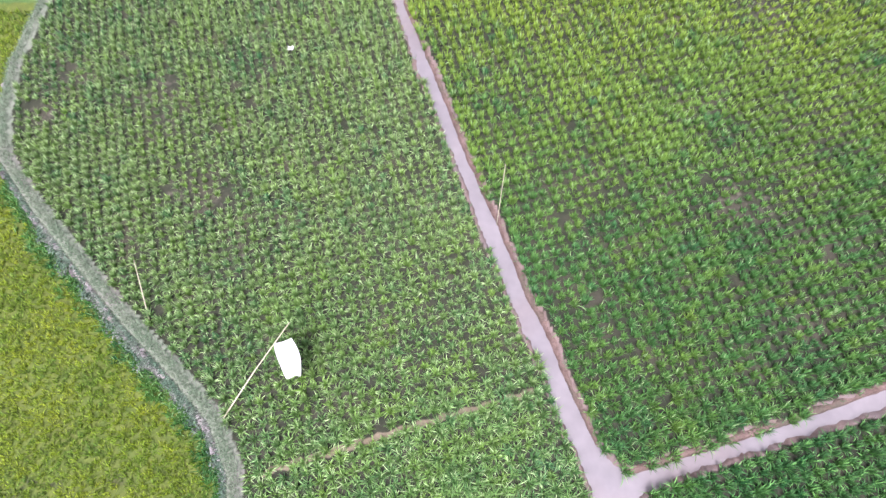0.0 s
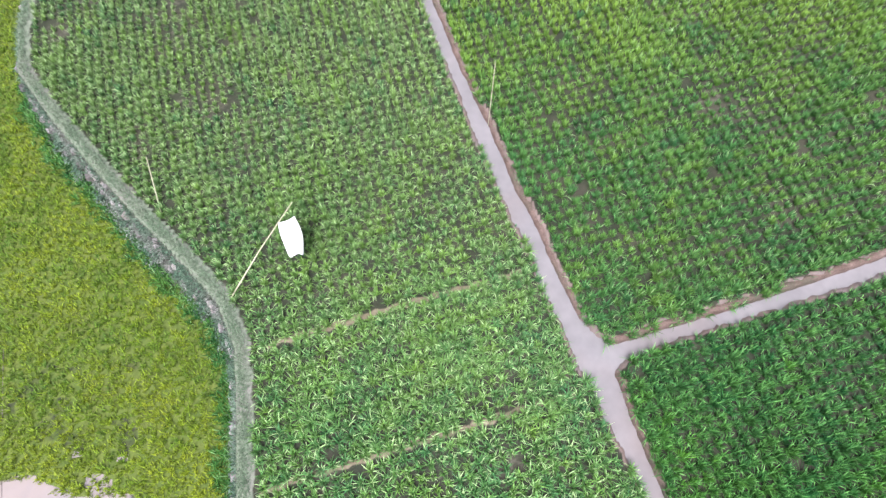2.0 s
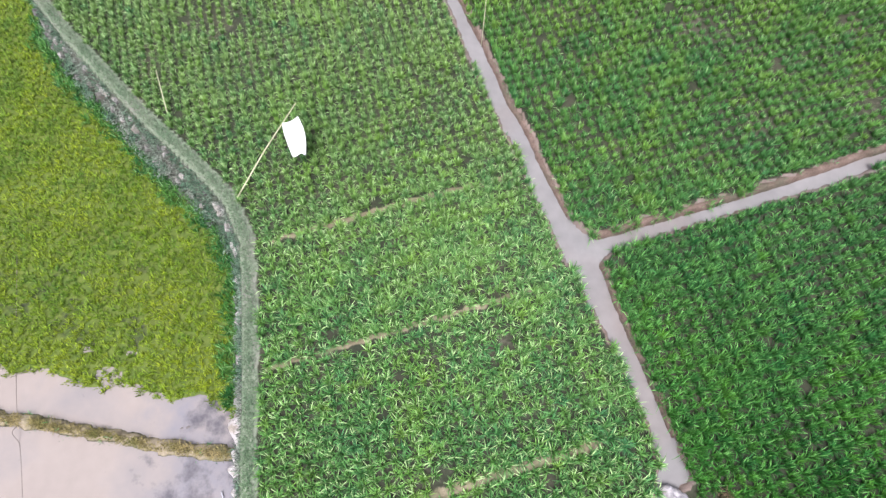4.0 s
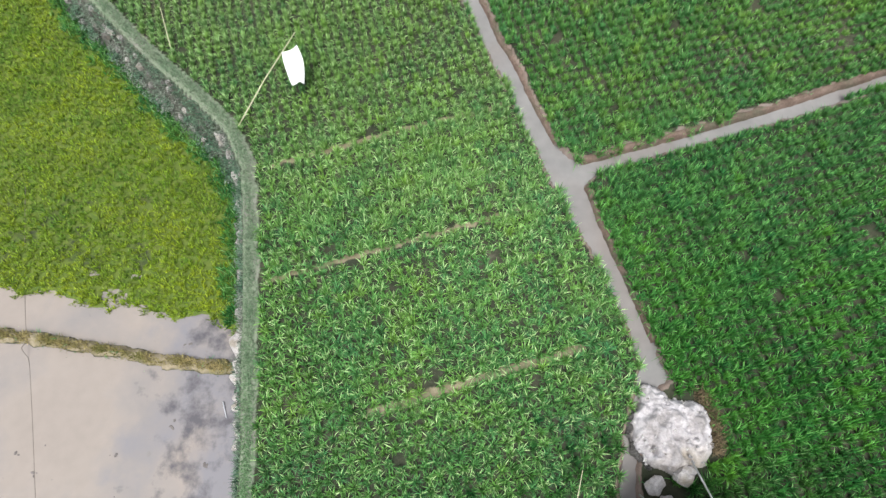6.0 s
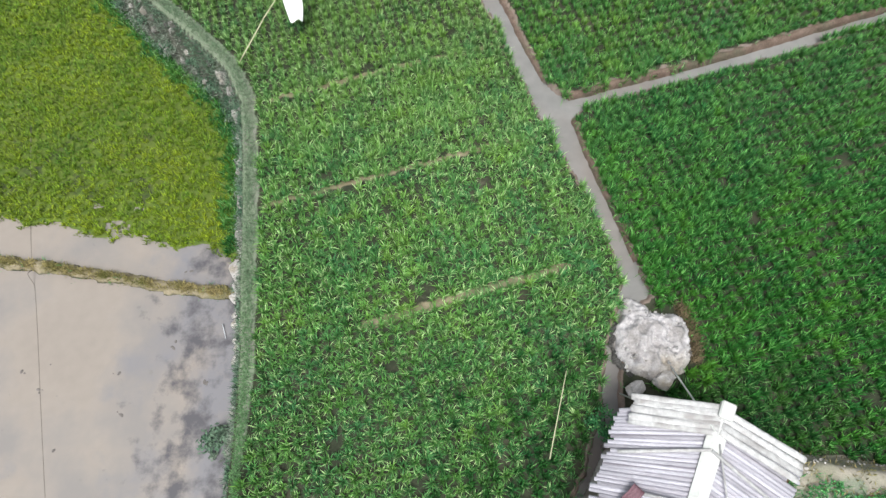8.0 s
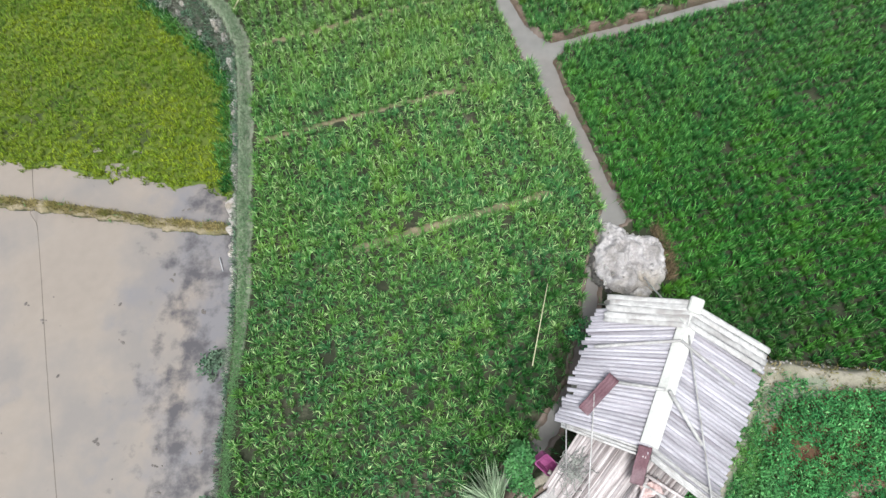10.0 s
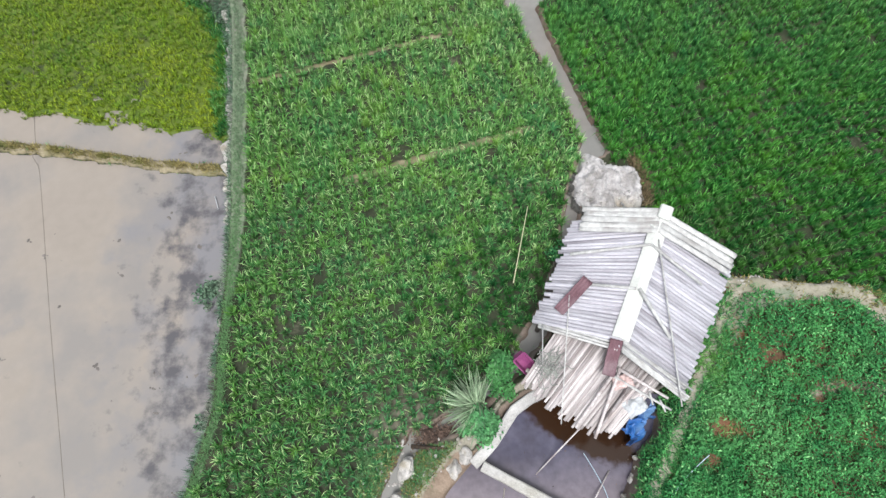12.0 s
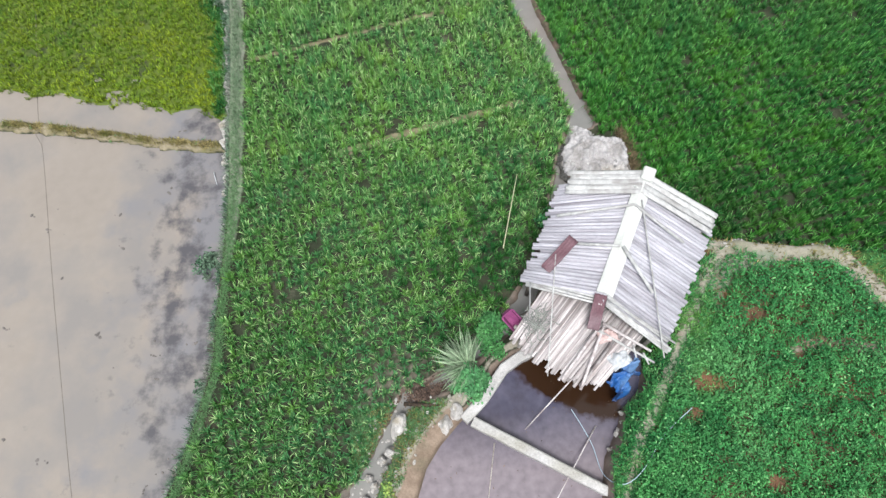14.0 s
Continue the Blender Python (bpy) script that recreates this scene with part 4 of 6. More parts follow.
def garden_weeds():
    n = 72000
    X, Y = RNG.uniform(3.3, 8.9, n), RNG.uniform(-12.0, -7.2, n)
    h, k, band, st, ga, po = terrain(X, Y)
    gp = seg_dist(X, Y, GPATH) - path_width(X, Y)
    mound = np.clip(0.5 + 0.4 * wobble(X, Y, 2.2, 1.0) + 0.5 * wobble(X, Y, 5.0, 4.0), 0, 1.3)
    inner = (ga < -0.1) & (X < 8.5 + 0.2 * wobble(X, Y, 2.0)) & inside(X, Y, GPATH + [(3.4, -18), (8.8, -18)])
    ok = (gp > 0.02 + 0.06 * RNG.random(n)) & (po > 0.04) & (inner | ((ga < 0.42) & (X < 5.4) & (RNG.random(n) < 0.4)))
    verge = smooth(seg_dist(X, Y, VERGE) + 0.05 * wobble(X, Y, 4.0, 7.0), 0.12, 0.27)
    ok &= (RNG.random(n) < 0.45 + 0.6 * mound) & (RNG.random(n) < 0.3 + 0.7 * verge)
    mound *= 0.3 + 0.7 * verge
    q = bald(X, Y, RNG.uniform(-0.5, 0.35, n))
    ok &= q > 0.85
    mound *= smooth(q, 0.7, 1.6)
    tr = seg_dist(X, Y, TRACK)
    ok &= RNG.random(n) > 0.5 * (1 - smooth(tr, 0.08, 0.2)) * (wobble(X, Y, 3.0, 1.0) > -0.4)
    mound *= 0.6 + 0.4 * smooth(tr, 0.08, 0.25)
    X, Y, h, mound, inner = X[ok], Y[ok], h[ok], mound[ok], inner[ok]
    m = len(X)
    grow = np.where(inner, 1.0, 0.6)
    z = h + 0.02 + RNG.random(m) ** 0.6 * (0.05 + 0.26 * mound) * grow
    ob = leaves("weeds", np.stack([X, Y, z], -1), RNG.uniform(-0.7, 0.8, m), RNG.uniform(0, 6.28, m), RNG.uniform(0.036, 0.080, m), RNG.uniform(0.015, 0.032, m), M_GARDEN)
    tagged(ob, "low broad-leaved green weeds covering the garden plot", "weeds", kind="stuff")
    c = RNG.random(m) < 0.35
    q = int(c.sum())
    l0 = RNG.uniform(0.1, 0.8, q)
    ob = blades("grass", np.stack([X[c], Y[c], h[c] + 0.05 * mound[c]], -1), RNG.uniform(0, 6.28, q), RNG.uniform(0.10, 0.26, q) * grow[c], RNG.uniform(0.009, 0.016, q), l0, l0 + RNG.uniform(0.3, 1.2, q), M_GARDEN, 2)
    tagged(ob, "green grass growing among the garden weeds", "grass", kind="stuff")


garden_weeds()


def wall_plants():
    n = 16000
    s = RNG.uniform(6.5, 33.0, n)
    pts = np.array(BAND)
    cum = np.concatenate([[0], np.cumsum(np.hypot(*np.diff(pts, axis=0).T))])
    X, Y = np.interp(s, cum, pts[:, 0]), np.interp(s, cum, pts[:, 1])
    X, Y = X - RNG.uniform(0.1, 0.75, n), Y - RNG.uniform(-0.1, 0.6, n) * smooth(Y, -1.0, 1.0)
    h, k, band, st, ga, po = terrain(X, Y)
    ok = (band < -0.2) & (band > -0.68) & (wobble(X, Y, 2.3, 6.0) + RNG.normal(0, 0.2, n) > 0.05)
    X, Y, h = X[ok], Y[ok], h[ok]
    m = len(X)
    ob = leaves("wall_weeds", np.stack([X, Y, h + RNG.uniform(0.02, 0.18, m)], -1), RNG.uniform(-0.5, 0.6, m), RNG.uniform(0, 6.28, m), RNG.uniform(0.04, 0.11, m), RNG.uniform(0.018, 0.04, m), M_HANG)
    tagged(ob, "grey-green creeping weeds over the terrace wall", "weeds", kind="stuff")


wall_plants()


def clods():
    """Small wet clods and straw that stick out of the muddy water."""
    n = 110
    X, Y = RNG.uniform(-9.5, -3.6, n), RNG.uniform(-12.5, -2.2, n)
    band = signed(X, Y, WEST)
    ok = (band < -0.6) & (RNG.random(n) < 0.25 + 0.6 * smooth(X, -6.0, -4.0)) & (seg_dist(X, Y, WBUND) > 0.25)
    X, Y = X[ok], Y[ok]
    bm = bmesh.new()
    for x, y in zip(X, Y):
        for q in range(int(RNG.integers(1, 5))):
            w = RNG.uniform(0.010, 0.035)
            mt = Matrix.Translation((x + RNG.normal(0, 0.05), y + RNG.normal(0, 0.04), -1.25)) @ Matrix.Rotation(RNG.uniform(0, 3.14), 4, "Z") @ Matrix.Diagonal((w * RNG.uniform(1, 2.2), w, 0.012, 1))
            bmesh.ops.create_icosphere(bm, subdivisions=1, radius=1.0, matrix=mt)
    tagged(part("clods", bm, M_CLOD), "small dark mud clods in the flooded paddy", "mud", kind="stuff")


clods()


# ---- small builders ----
def tube(points, r0, r1=None, sides=8, knots=0.0):
    """A tapered pole along points, with swollen nodes where knots (their spacing) is given."""
    r1 = r0 if r1 is None else r1
    pts = [Vector(p) for p in points]
    total = sum((b - a).length for a, b in zip(pts, pts[1:]))
    rings = []
    s = 0.0
    for a, b in zip(pts, pts[1:]):
        n = max(1, int((b - a).length / (knots or 1e9)))
        for j in range(n):
            f = j / n
            p = a.lerp(b, f)
            at = (s + (b - a).length * f) / total
            r = r0 + (r1 - r0) * at
            if knots and j:
                d = (b - a).normalized() * r * 0.35
                rings += [(p - d, r), (p, r * 1.13), (p + d, r)]
            else:
                rings.append((p, r))
        s += (b - a).length
    rings.append((pts[-1], r1))
    bm = bmesh.new()
    loops = []
    for i, (p, r) in enumerate(rings):
        d = (rings[min(i + 1, len(rings) - 1)][0] - rings[max(i - 1, 0)][0]).normalized()
        q = d.to_track_quat("Z", "Y")
        loops.append([bm.verts.new(p + q @ Vector((r * math.cos(t), r * math.sin(t), 0))) for t in (6.2832 * k / sides for k in range(sides))])
    for A, B in zip(loops, loops[1:]):
        for k in range(sides):
            f = bm.faces.new((A[k], A[(k + 1) % sides], B[(k + 1) % sides], B[k]))
            f.smooth = True
    bm.faces.new(loops[0][::-1])
    bm.faces.new(loops[-1])
    return bm


def to_mesh(name, bm, material):
    me = bpy.data.meshes.new(name)
    bm.to_mesh(me)
    bm.free()
    me.materials.append(material)
    return me


def along(a, b, twist=0.0):
    """The pose that lays a pole of length 1 (along z) from a to b."""
    a, b = Vector(a), Vector(b)
    d = b - a
    return Matrix.Translation(a) @ d.to_track_quat("Z", "Y").to_matrix().to_4x4() @ Matrix.Rotation(twist, 4, "Z") @ Matrix.Diagonal((1, 1, d.length, 1))


def board(size, bevel=0.006):
    bm = bmesh.new()
    bmesh.ops.create_cube(bm, size=1.0, matrix=Matrix.Diagonal((*size, 1)))
    bmesh.ops.bevel(bm, geom=bm.edges[:], offset=bevel, segments=1, affect="EDGES")
    return bm


def rock(seed, rough=0.25, detail=2):
    rnd = random.Random(seed)
    bm = bmesh.new()
    bmesh.ops.create_icosphere(bm, subdivisions=detail, radius=0.5)
    off = Vector((rnd.uniform(-9, 9), rnd.uniform(-9, 9), rnd.uniform(-9, 9)))
    planes = [(Vector((rnd.gauss(0, 1), rnd.gauss(0, 1), rnd.gauss(0, 1))).normalized(), rnd.uniform(0.28, 0.42)) for _ in range(7)]
    for v in bm.verts:
        for nrm, d in planes:
            e = v.co.dot(nrm) - d
            if e > 0:
                v.co -= nrm * e * 0.85
        v.co *= 1 + rough * noise.noise(v.co * 2.6 + off) + 0.3 * rough * noise.noise(v.co * 8 + off)
    return bm


def sheet(nx, ny, fn):
    """A draped sheet from a function of u, v."""
    bm = bmesh.new()
    g = [[bm.verts.new(fn(i / nx, j / ny)) for i in range(nx + 1)] for j in range(ny + 1)]
    for j in range(ny):
        for i in range(nx):
            f = bm.faces.new((g[j][i], g[j][i + 1], g[j + 1][i + 1], g[j + 1][i]))
            f.smooth = True
    return bm


def solid(ob, t):
    md = ob.modifiers.new("thickness", "SOLIDIFY")
    md.thickness = t
    return ob


# ---- the bamboo hut over the pond ----
RN, RS = Vector((4.21, -6.44, 1.74)), Vector((3.30, -8.36, 1.66))
WN, WS = Vector((2.86, -6.38, 1.40)), Vector((2.12, -7.93, 1.27))
EN, ES = Vector((5.32, -7.10, 1.47)), Vector((4.19, -9.16, 1.39))
rnd = random.Random(11)
hut = empty("hut", (3.7, -7.7, 0.1), "small bamboo hut with a bleached pole roof beside the pond", "hut")
HUT_INV = Matrix.Translation((-3.7, 7.7, -0.1))
POLES = [to_mesh("roof_pole", tube([(0, 0, 0), (0, 0, 1)], 0.0345 + 0.0015 * i, 0.0330 + 0.0015 * i, 8, 0.28 + 0.05 * i), M_BAMBOO) for i in range(4)]
EPOLES = [to_mesh("roof_pole", tube([(0, 0, 0), (0, 0, 1)], 0.0315 + 0.0015 * i, 0.0300 + 0.0015 * i, 8, 0.28 + 0.05 * i), M_BAMBOO) for i in range(4)]
WPOLES = [to_mesh("lean_to_pole", tube([(0, 0, 0), (0, 0, 1)], 0.021 + 0.003 * i, 0.019 + 0.003 * i, 8, 0.25 + 0.05 * i), M_LEAN) for i in range(3)]
up = Vector((0, 0, 1))


def roof_side(A, B, C, D, n, ragged, poles):
    """Poles from the ridge A-B down to the eave C-D."""
    for i in range(n):
        f = (i + 0.5) / n
        p, q = A.lerp(B, f), C.lerp(D, f)
        reach = 1 + rnd.uniform(-0.04, 0.02)
        if rnd.random() < ragged:
            reach -= rnd.uniform(0.04, 0.14)
        q = p + (q - p) * reach
        p = p - (q - p) * 0.03
        j = lambda s: Vector((0, 0, rnd.uniform(-s, s)))
        part("roof_pole", rnd.choice(poles), None, hut, "", HUT_INV @ along(p + j(0.004), q + j(0.006) + Vector((rnd.uniform(-0.008, 0.008), rnd.uniform(-0.008, 0.008), 0)), rnd.uniform(0, 6)))


roof_side(RN + Vector((0.06, 0.13, 0)), RS, WN + Vector((0.02, 0.06, 0)), WS, 34, 0.12, POLES)
roof_side(RN + Vector((0.02, 0.03, 0)), RS + Vector((-0.03, -0.08, 0)), EN, ES, 40, 0.03, EPOLES)


def rod(name, a, b, r, material, parent=hut, label="", inv=HUT_INV, knots=0.3, r1=None):
    return part(name, tube([inv @ Vector(a), inv @ Vector(b)], r, r1 or r * 0.8, 8, knots), material, parent, label)


# flattened pale culms over the north edge, poles over the south-east edge
def slat(name, a, b, width, material):
    """A split and flattened culm with a ragged end, laid along a roof slope."""
    a, b = Vector(a), Vector(b)
    d = b - a
    side = d.normalized().cross(up).normalized()
    nrm = side.cross(d.normalized())
    k = rnd.uniform(0, 9)

    def fn(u, v):
        w = width * (1 + 0.10 * noise.noise(Vector((v * 3, k, 0))))
        end = 0.03 * noise.noise(Vector((u * 6, k, 4))) * (v > 0.98)
        arch = 0.018 * (1 - (2 * u - 1) ** 2) + 0.006 * noise.noise(Vector((u * 3, v * 8, k)))
        return HUT_INV @ (a + d * (v + end) + side * ((u - 0.5) * w) + nrm * arch)
    return solid(part(name, sheet(6, 16, fn), material, hut), 0.008)


for i in range(7):
    f = i / 6
    slat("roof_slat", (4.20 - 0.13 * f, -6.37 - 0.32 * f, 1.84), (3.08 - 0.10 * f + rnd.uniform(-0.05, 0.10), -6.15 - 0.33 * f, 1.53 + 0.01 * (i % 2)), 0.105, M_COVER)
for i in range(4):
    f = i / 3
    slat("roof_slat", (4.22 - 0.12 * f, -6.42 - 0.26 * f, 1.83), (5.34 - 0.16 * f + rnd.uniform(-0.06, 0.02), -7.05 - 0.26 * f, 1.55 + 0.01 * (i % 2)), 0.10, M_COVER)
for i in range(7):
    f = (0.0, 0.14, 0.28, 0.62, 0.76, 0.9, 1.0)[i]
    rod("edge_pole", (3.34 - 0.02 * f, -8.34 - 0.16 * f, 1.70 - 0.02 * f), (4.26 + rnd.uniform(-0.1, 0.08), -9.00 - 0.19 * f, 1.45), 0.023 + rnd.uniform(-0.003, 0.003), M_COVER)
for i in range(3):
    rod("edge_pole", (2.14 + rnd.uniform(-0.05, 0.1), -7.93 - 0.04 * i, 1.31), (3.26, -8.38 - 0.05 * i, 1.66), 0.022 + rnd.uniform(-0.003, 0.004), M_COVER)
# ridge board in two slopes, with a raised north block
rdir = (RS - RN).normalized()
rside = rdir.cross(up).normalized()
cap = bmesh.new()
prof = [(-0.125, -0.02), (-0.02, 0.045), (0.02, 0.045), (0.125, -0.015), (0.125, -0.035), (0.0, 0.02), (-0.125, -0.04)]
ends = []
for f in (0.0, 0.2, 0.45, 0.7, 0.985):
    base = RN.lerp(RS, f) + Vector((0, 0, 0.05 + 0.008 * math.sin(f * 9)))
    ends.append([cap.verts.new(HUT_INV @ (base + rside * (-x) * (1 + 0.08 * math.sin(f * 13)) + up * z)) for x, z in prof])
for A, B in zip(ends, ends[1:]):
    for k in range(len(prof)):
        cap.faces.new((A[k], A[(k + 1) % len(prof)], B[(k + 1) % len(prof)], B[k]))
cap.faces.new(ends[0][::-1])
cap.faces.new(ends[-1])
bmesh.ops.recalc_face_normals(cap, faces=cap.faces[:])
ridge_cap = part("ridge_cap", cap, M_CAP, hut, "pale cream folded ridge board")
blk = board((0.24, 0.20, 0.10), 0.02)
blk.transform(HUT_INV @ Matrix.Translation(RN + Vector((0.02, 0.03, 0.12))) @ Matrix.Rotation(1.13, 4, "Z"))
part("ridge_end", blk, M_CAP, ridge_cap, "pale cream ridge end piece")
# weights and sticks lying on the roof
rod("batten", (2.78, -6.90, 1.47), (3.95, -6.91, 1.81), 0.027, M_COVER)
rod("batten", (3.95, -6.92, 1.82), (4.66, -7.53, 1.66), 0.027, M_COVER)
rod("batten", (2.98, -7.44, 1.57), (3.62, -7.60, 1.80), 0.027, M_COVER)
rod("batten", (3.66, -7.62, 1.83), (4.04, -8.34, 1.69), 0.030, M_COVER)
rod("long_stick", (4.07, -6.84, 1.82), (4.10, -9.28, 1.52), 0.014, M_COVER, knots=0.4)
rod("guy_pole", (4.14, -5.50, 0.26), (3.98, -6.70, 1.98), 0.015, M_CAP, knots=0.4)
rod("guy_pole", (3.16, -5.98, 0.55), (3.26, -6.26, 1.45), 0.013, M_COVER, knots=0.4)
rod("hanging_stick", (2.26, -8.0, 1.42), (2.21, -8.6, 1.36), 0.010, M_COVER, knots=0.4)
rod("hanging_stick", (2.68, -7.6, 1.55), (2.40, -9.46, 1.36), 0.010, M_COVER, knots=0.4)


def rust_strip(a, b, width, name):
    a, b = Vector(a), Vector(b)
    d = (b - a)
    s = d.normalized().cross(up).normalized()
    bm = sheet(10, 14, lambda u, v: HUT_INV @ (a + d * v + s * ((u - 0.5) * width * (1 + 0.03 * math.sin(v * 23))) + up * (0.012 * math.sin(u * 20) + 0.01 * math.sin(v * 9))))
    return solid(part(name, bm, M_RUST, hut, "rusty reddish-brown metal strip"), 0.008)


rust_strip((2.98, -7.38, 1.63), (2.50, -7.84, 1.50), 0.17, "rusty_strip")
rust_strip((3.26, -8.34, 1.72), (3.12, -8.82, 1.50), 0.18, "rusty_strip")
# lean-to of lower poles running out over the pond
for i in range(64):
    f = i / 63
    a = Vector((2.62, -7.92, 1.30)).lerp(Vector((3.98, -8.82, 1.30)), f)
    b = Vector((1.90, -8.84, 1.17)).lerp(Vector((3.10, -9.70, 1.17)), f)
    b += (b - a) * (0.06 * math.sin(f * 3.14) + rnd.uniform(-0.10, 0.05)) - (b - a) * (0.35 * max(0, f - 0.8))
    a += Vector((rnd.uniform(-0.02, 0.02), 0, rnd.uniform(-0.01, 0.01)))
    part("lean_to_pole", rnd.choice(WPOLES), None, hut, "", HUT_INV @ along(a, b + Vector((rnd.uniform(-0.03, 0.03), 0, rnd.uniform(-0.015, 0.015))), rnd.uniform(0, 6)))
for a, b in (((3.27, -8.72, 1.40), (2.62, -9.50, 1.27)), ((3.32, -8.74, 1.40), (2.88, -9.66, 1.27)), ((3.30, -8.70, 1.42), (3.98, -9.14, 1.36)), ((3.45, -8.95, 1.36), (2.95, -9.55, 1.26))):
    rod("loose_pole", a, b, 0.026, M_LEAN)
for a, b, r in (((3.20, -8.80, 1.42), (4.02, -9.30, 1.30), 0.022), ((3.86, -9.16, 1.36), (3.94, -9.32, 1.28), 0.016), ((3.72, -9.04, 1.38), (3.76, -9.22, 1.32), 0.016)):
    rod("frame_pole", a, b, r, M_COVER)
# posts and beams below
for x, y, z in ((2.95, -6.75, 1.36), (4.20, -6.60, 1.66), (5.02, -7.25, 1.42), (2.40, -7.72, 1.24), (3.32, -8.25, 1.62), (4.15, -8.85, 1.40), (2.15, -8.75, 1.12), (3.05, -9.35, 1.12)):
    rod("post", (x, y, -0.1), (x, y, z), 0.045, M_DARKPOLE, label="upright bamboo post")
for a, b in ((WN + (RN - WN) * 0.12, WS + (RS - WS) * 0.12), (EN + (RN - EN) * 0.12, ES + (RS - ES) * 0.12), (RN, RS), (WN.lerp(RN, 0.55), WS.lerp(RS, 0.55)), (EN.lerp(RN, 0.55), ES.lerp(RS, 0.55))):
    rod("purlin", a.lerp(b, 0.06) - up * 0.075, a.lerp(b, 0.95) - up * 0.075, 0.035, M_DARKPOLE)
rod("lean_to_beam", (2.0, -8.62, 1.10), (3.2, -9.45, 1.10), 0.035, M_DARKPOLE)
rod("lean_to_beam", (2.45, -8.1, 1.20), (3.8, -8.95, 1.20), 0.035, M_DARKPOLE)
# woven walls on three sides, dark inside
for a, b, z in (((2.95, -6.75), (4.2, -6.6), 1.25), ((4.2, -6.6), (5.0, -7.3), 1.35), ((5.0, -7.3), (4.15, -8.85), 1.3), ((2.95, -6.75), (2.4, -7.72), 1.1)):
    a, b = Vector((*a, 0.05)), Vector((*b, 0.05))
    bm = sheet(24, 8, lambda u, v: HUT_INV @ (a.lerp(b, u) + up * (z * v) + Vector((0.01 * math.sin(u * 75 + v * 12), 0.01 * math.cos(u * 75), 0))))
    solid(part("wall_panel", bm, M_DARKPOLE, hut, "woven bamboo wall panel"), 0.02)

# ---- raw earth face along the channel's east and north side ----
def earth_bank(name, line, seed, label, rise=1.0, shift=0.0):
    pts = [Vector((x, y, 0)) for x, y in line]
    fine = []
    for a, b in zip(pts, pts[1:]):
        n = max(1, int((b - a).length / 0.05))
        fine += [a.lerp(b, i / n) for i in range(n)]
    bm = bmesh.new()
    rows = []
    for i, p in enumerate(fine):
        d = (fine[min(i + 3, len(fine) - 1)] - fine[max(i - 3, 0)]).normalized()
        out = Vector((d.y, -d.x, 0))
        o = Vector((0, 0, seed))
        w = shift + 0.005 + 0.03 * noise.noise(p * 2.2 + o) + 0.015 * noise.noise(p * 7 + o)
        t = rise * (0.05 + 0.025 * noise.noise(p * 3 + o))
        rows.append([bm.verts.new(p + out * (x + w + 0.012 * noise.noise(p * 17 + o * k)) + up * z) for k, (x, z) in enumerate(((-0.06, -0.2), (-0.03, -0.08), (-0.005, -0.01 + t / 2), (0.035, t), (0.10, t - 0.01), (0.16, -0.05)))])
    for A, B in zip(rows, rows[1:]):
        for k in range(5):
            bm.faces.new((A[k], A[k + 1], B[k + 1], B[k])).smooth = True
    bmesh.ops.recalc_face_normals(bm, faces=bm.faces[:])
    return tagged(part(name, bm, M_EARTH), label, "bank", kind="structure")


earth_bank("bank_channel", STREAM_E1[15:], 1.0, "raw brown earth face beside the irrigation channel", 1.2, -0.03)
earth_bank("bank_branch", BRANCH_N[1:], 2.0, "raw brown earth face beside the branch channel", 1.8, -0.045)
earth_bank("bank_channel_north", STREAM_E2[:-1], 3.0, "raw brown earth face beside the irrigation channel", 0.3, -0.028)

# ---- loose things at the hut ----
def crumple(name, centre, size, height, material, label, category, seed, n=16, thick=0.006, turn=0.0):
    o = Vector((seed * 3.1, seed * 1.7, 0))
    R = Matrix.Rotation(turn, 3, "Z")

    def fn(u, v):
        x, y = (u - 0.5) * size[0], (v - 0.5) * size[1]
        k = 1 + 0.22 * noise.noise(Vector((u * 2, v * 2, 3)) + o)
        edge = max(abs(u - 0.5), abs(v - 0.5)) * 2
        z = height * (1 - edge ** 2) + 0.06 * noise.noise(Vector((u * 5, v * 5, 0)) + o) + 0.03 * noise.noise(Vector((u * 11, v * 11, 0)) + o)
        return R @ Vector((x * k, y * k, z))
    ob = solid(part(name, sheet(n, n, fn), material), thick)
    ob.location = centre
    return tagged(ob, label, category)


def tarp():
    """A tarpaulin that slumps from the lean-to's corner down to the bank."""
    a, b = Vector((3.34, -9.50, 1.04)), Vector((3.84, -9.14, 1.05))

    def fn(u, v):
        p = a.lerp(b, u)
        out = Vector((0.26, -0.20, 0)) * (v ** 0.8) * (0.85 + 0.3 * math.sin(u * 5 + 1))
        crease = Vector((0.10, 0.07, 0.16)) * noise.noise(Vector((u * 4.5, v * 4, 1))) + Vector((0.04, 0.03, 0.06)) * noise.noise(Vector((u * 12, v * 10, 7)))
        return p + out + Vector((0, 0, -0.70 * v ** 1.8)) + crease + Vector((0.03, -0.03, 0.02)) * math.sin(u * 17 + v * 3)
    tagged(solid(part("tarpaulin", sheet(40, 34, fn), M_BLUE), 0.005), "crumpled blue tarpaulin hanging beside the pond", "tarpaulin")


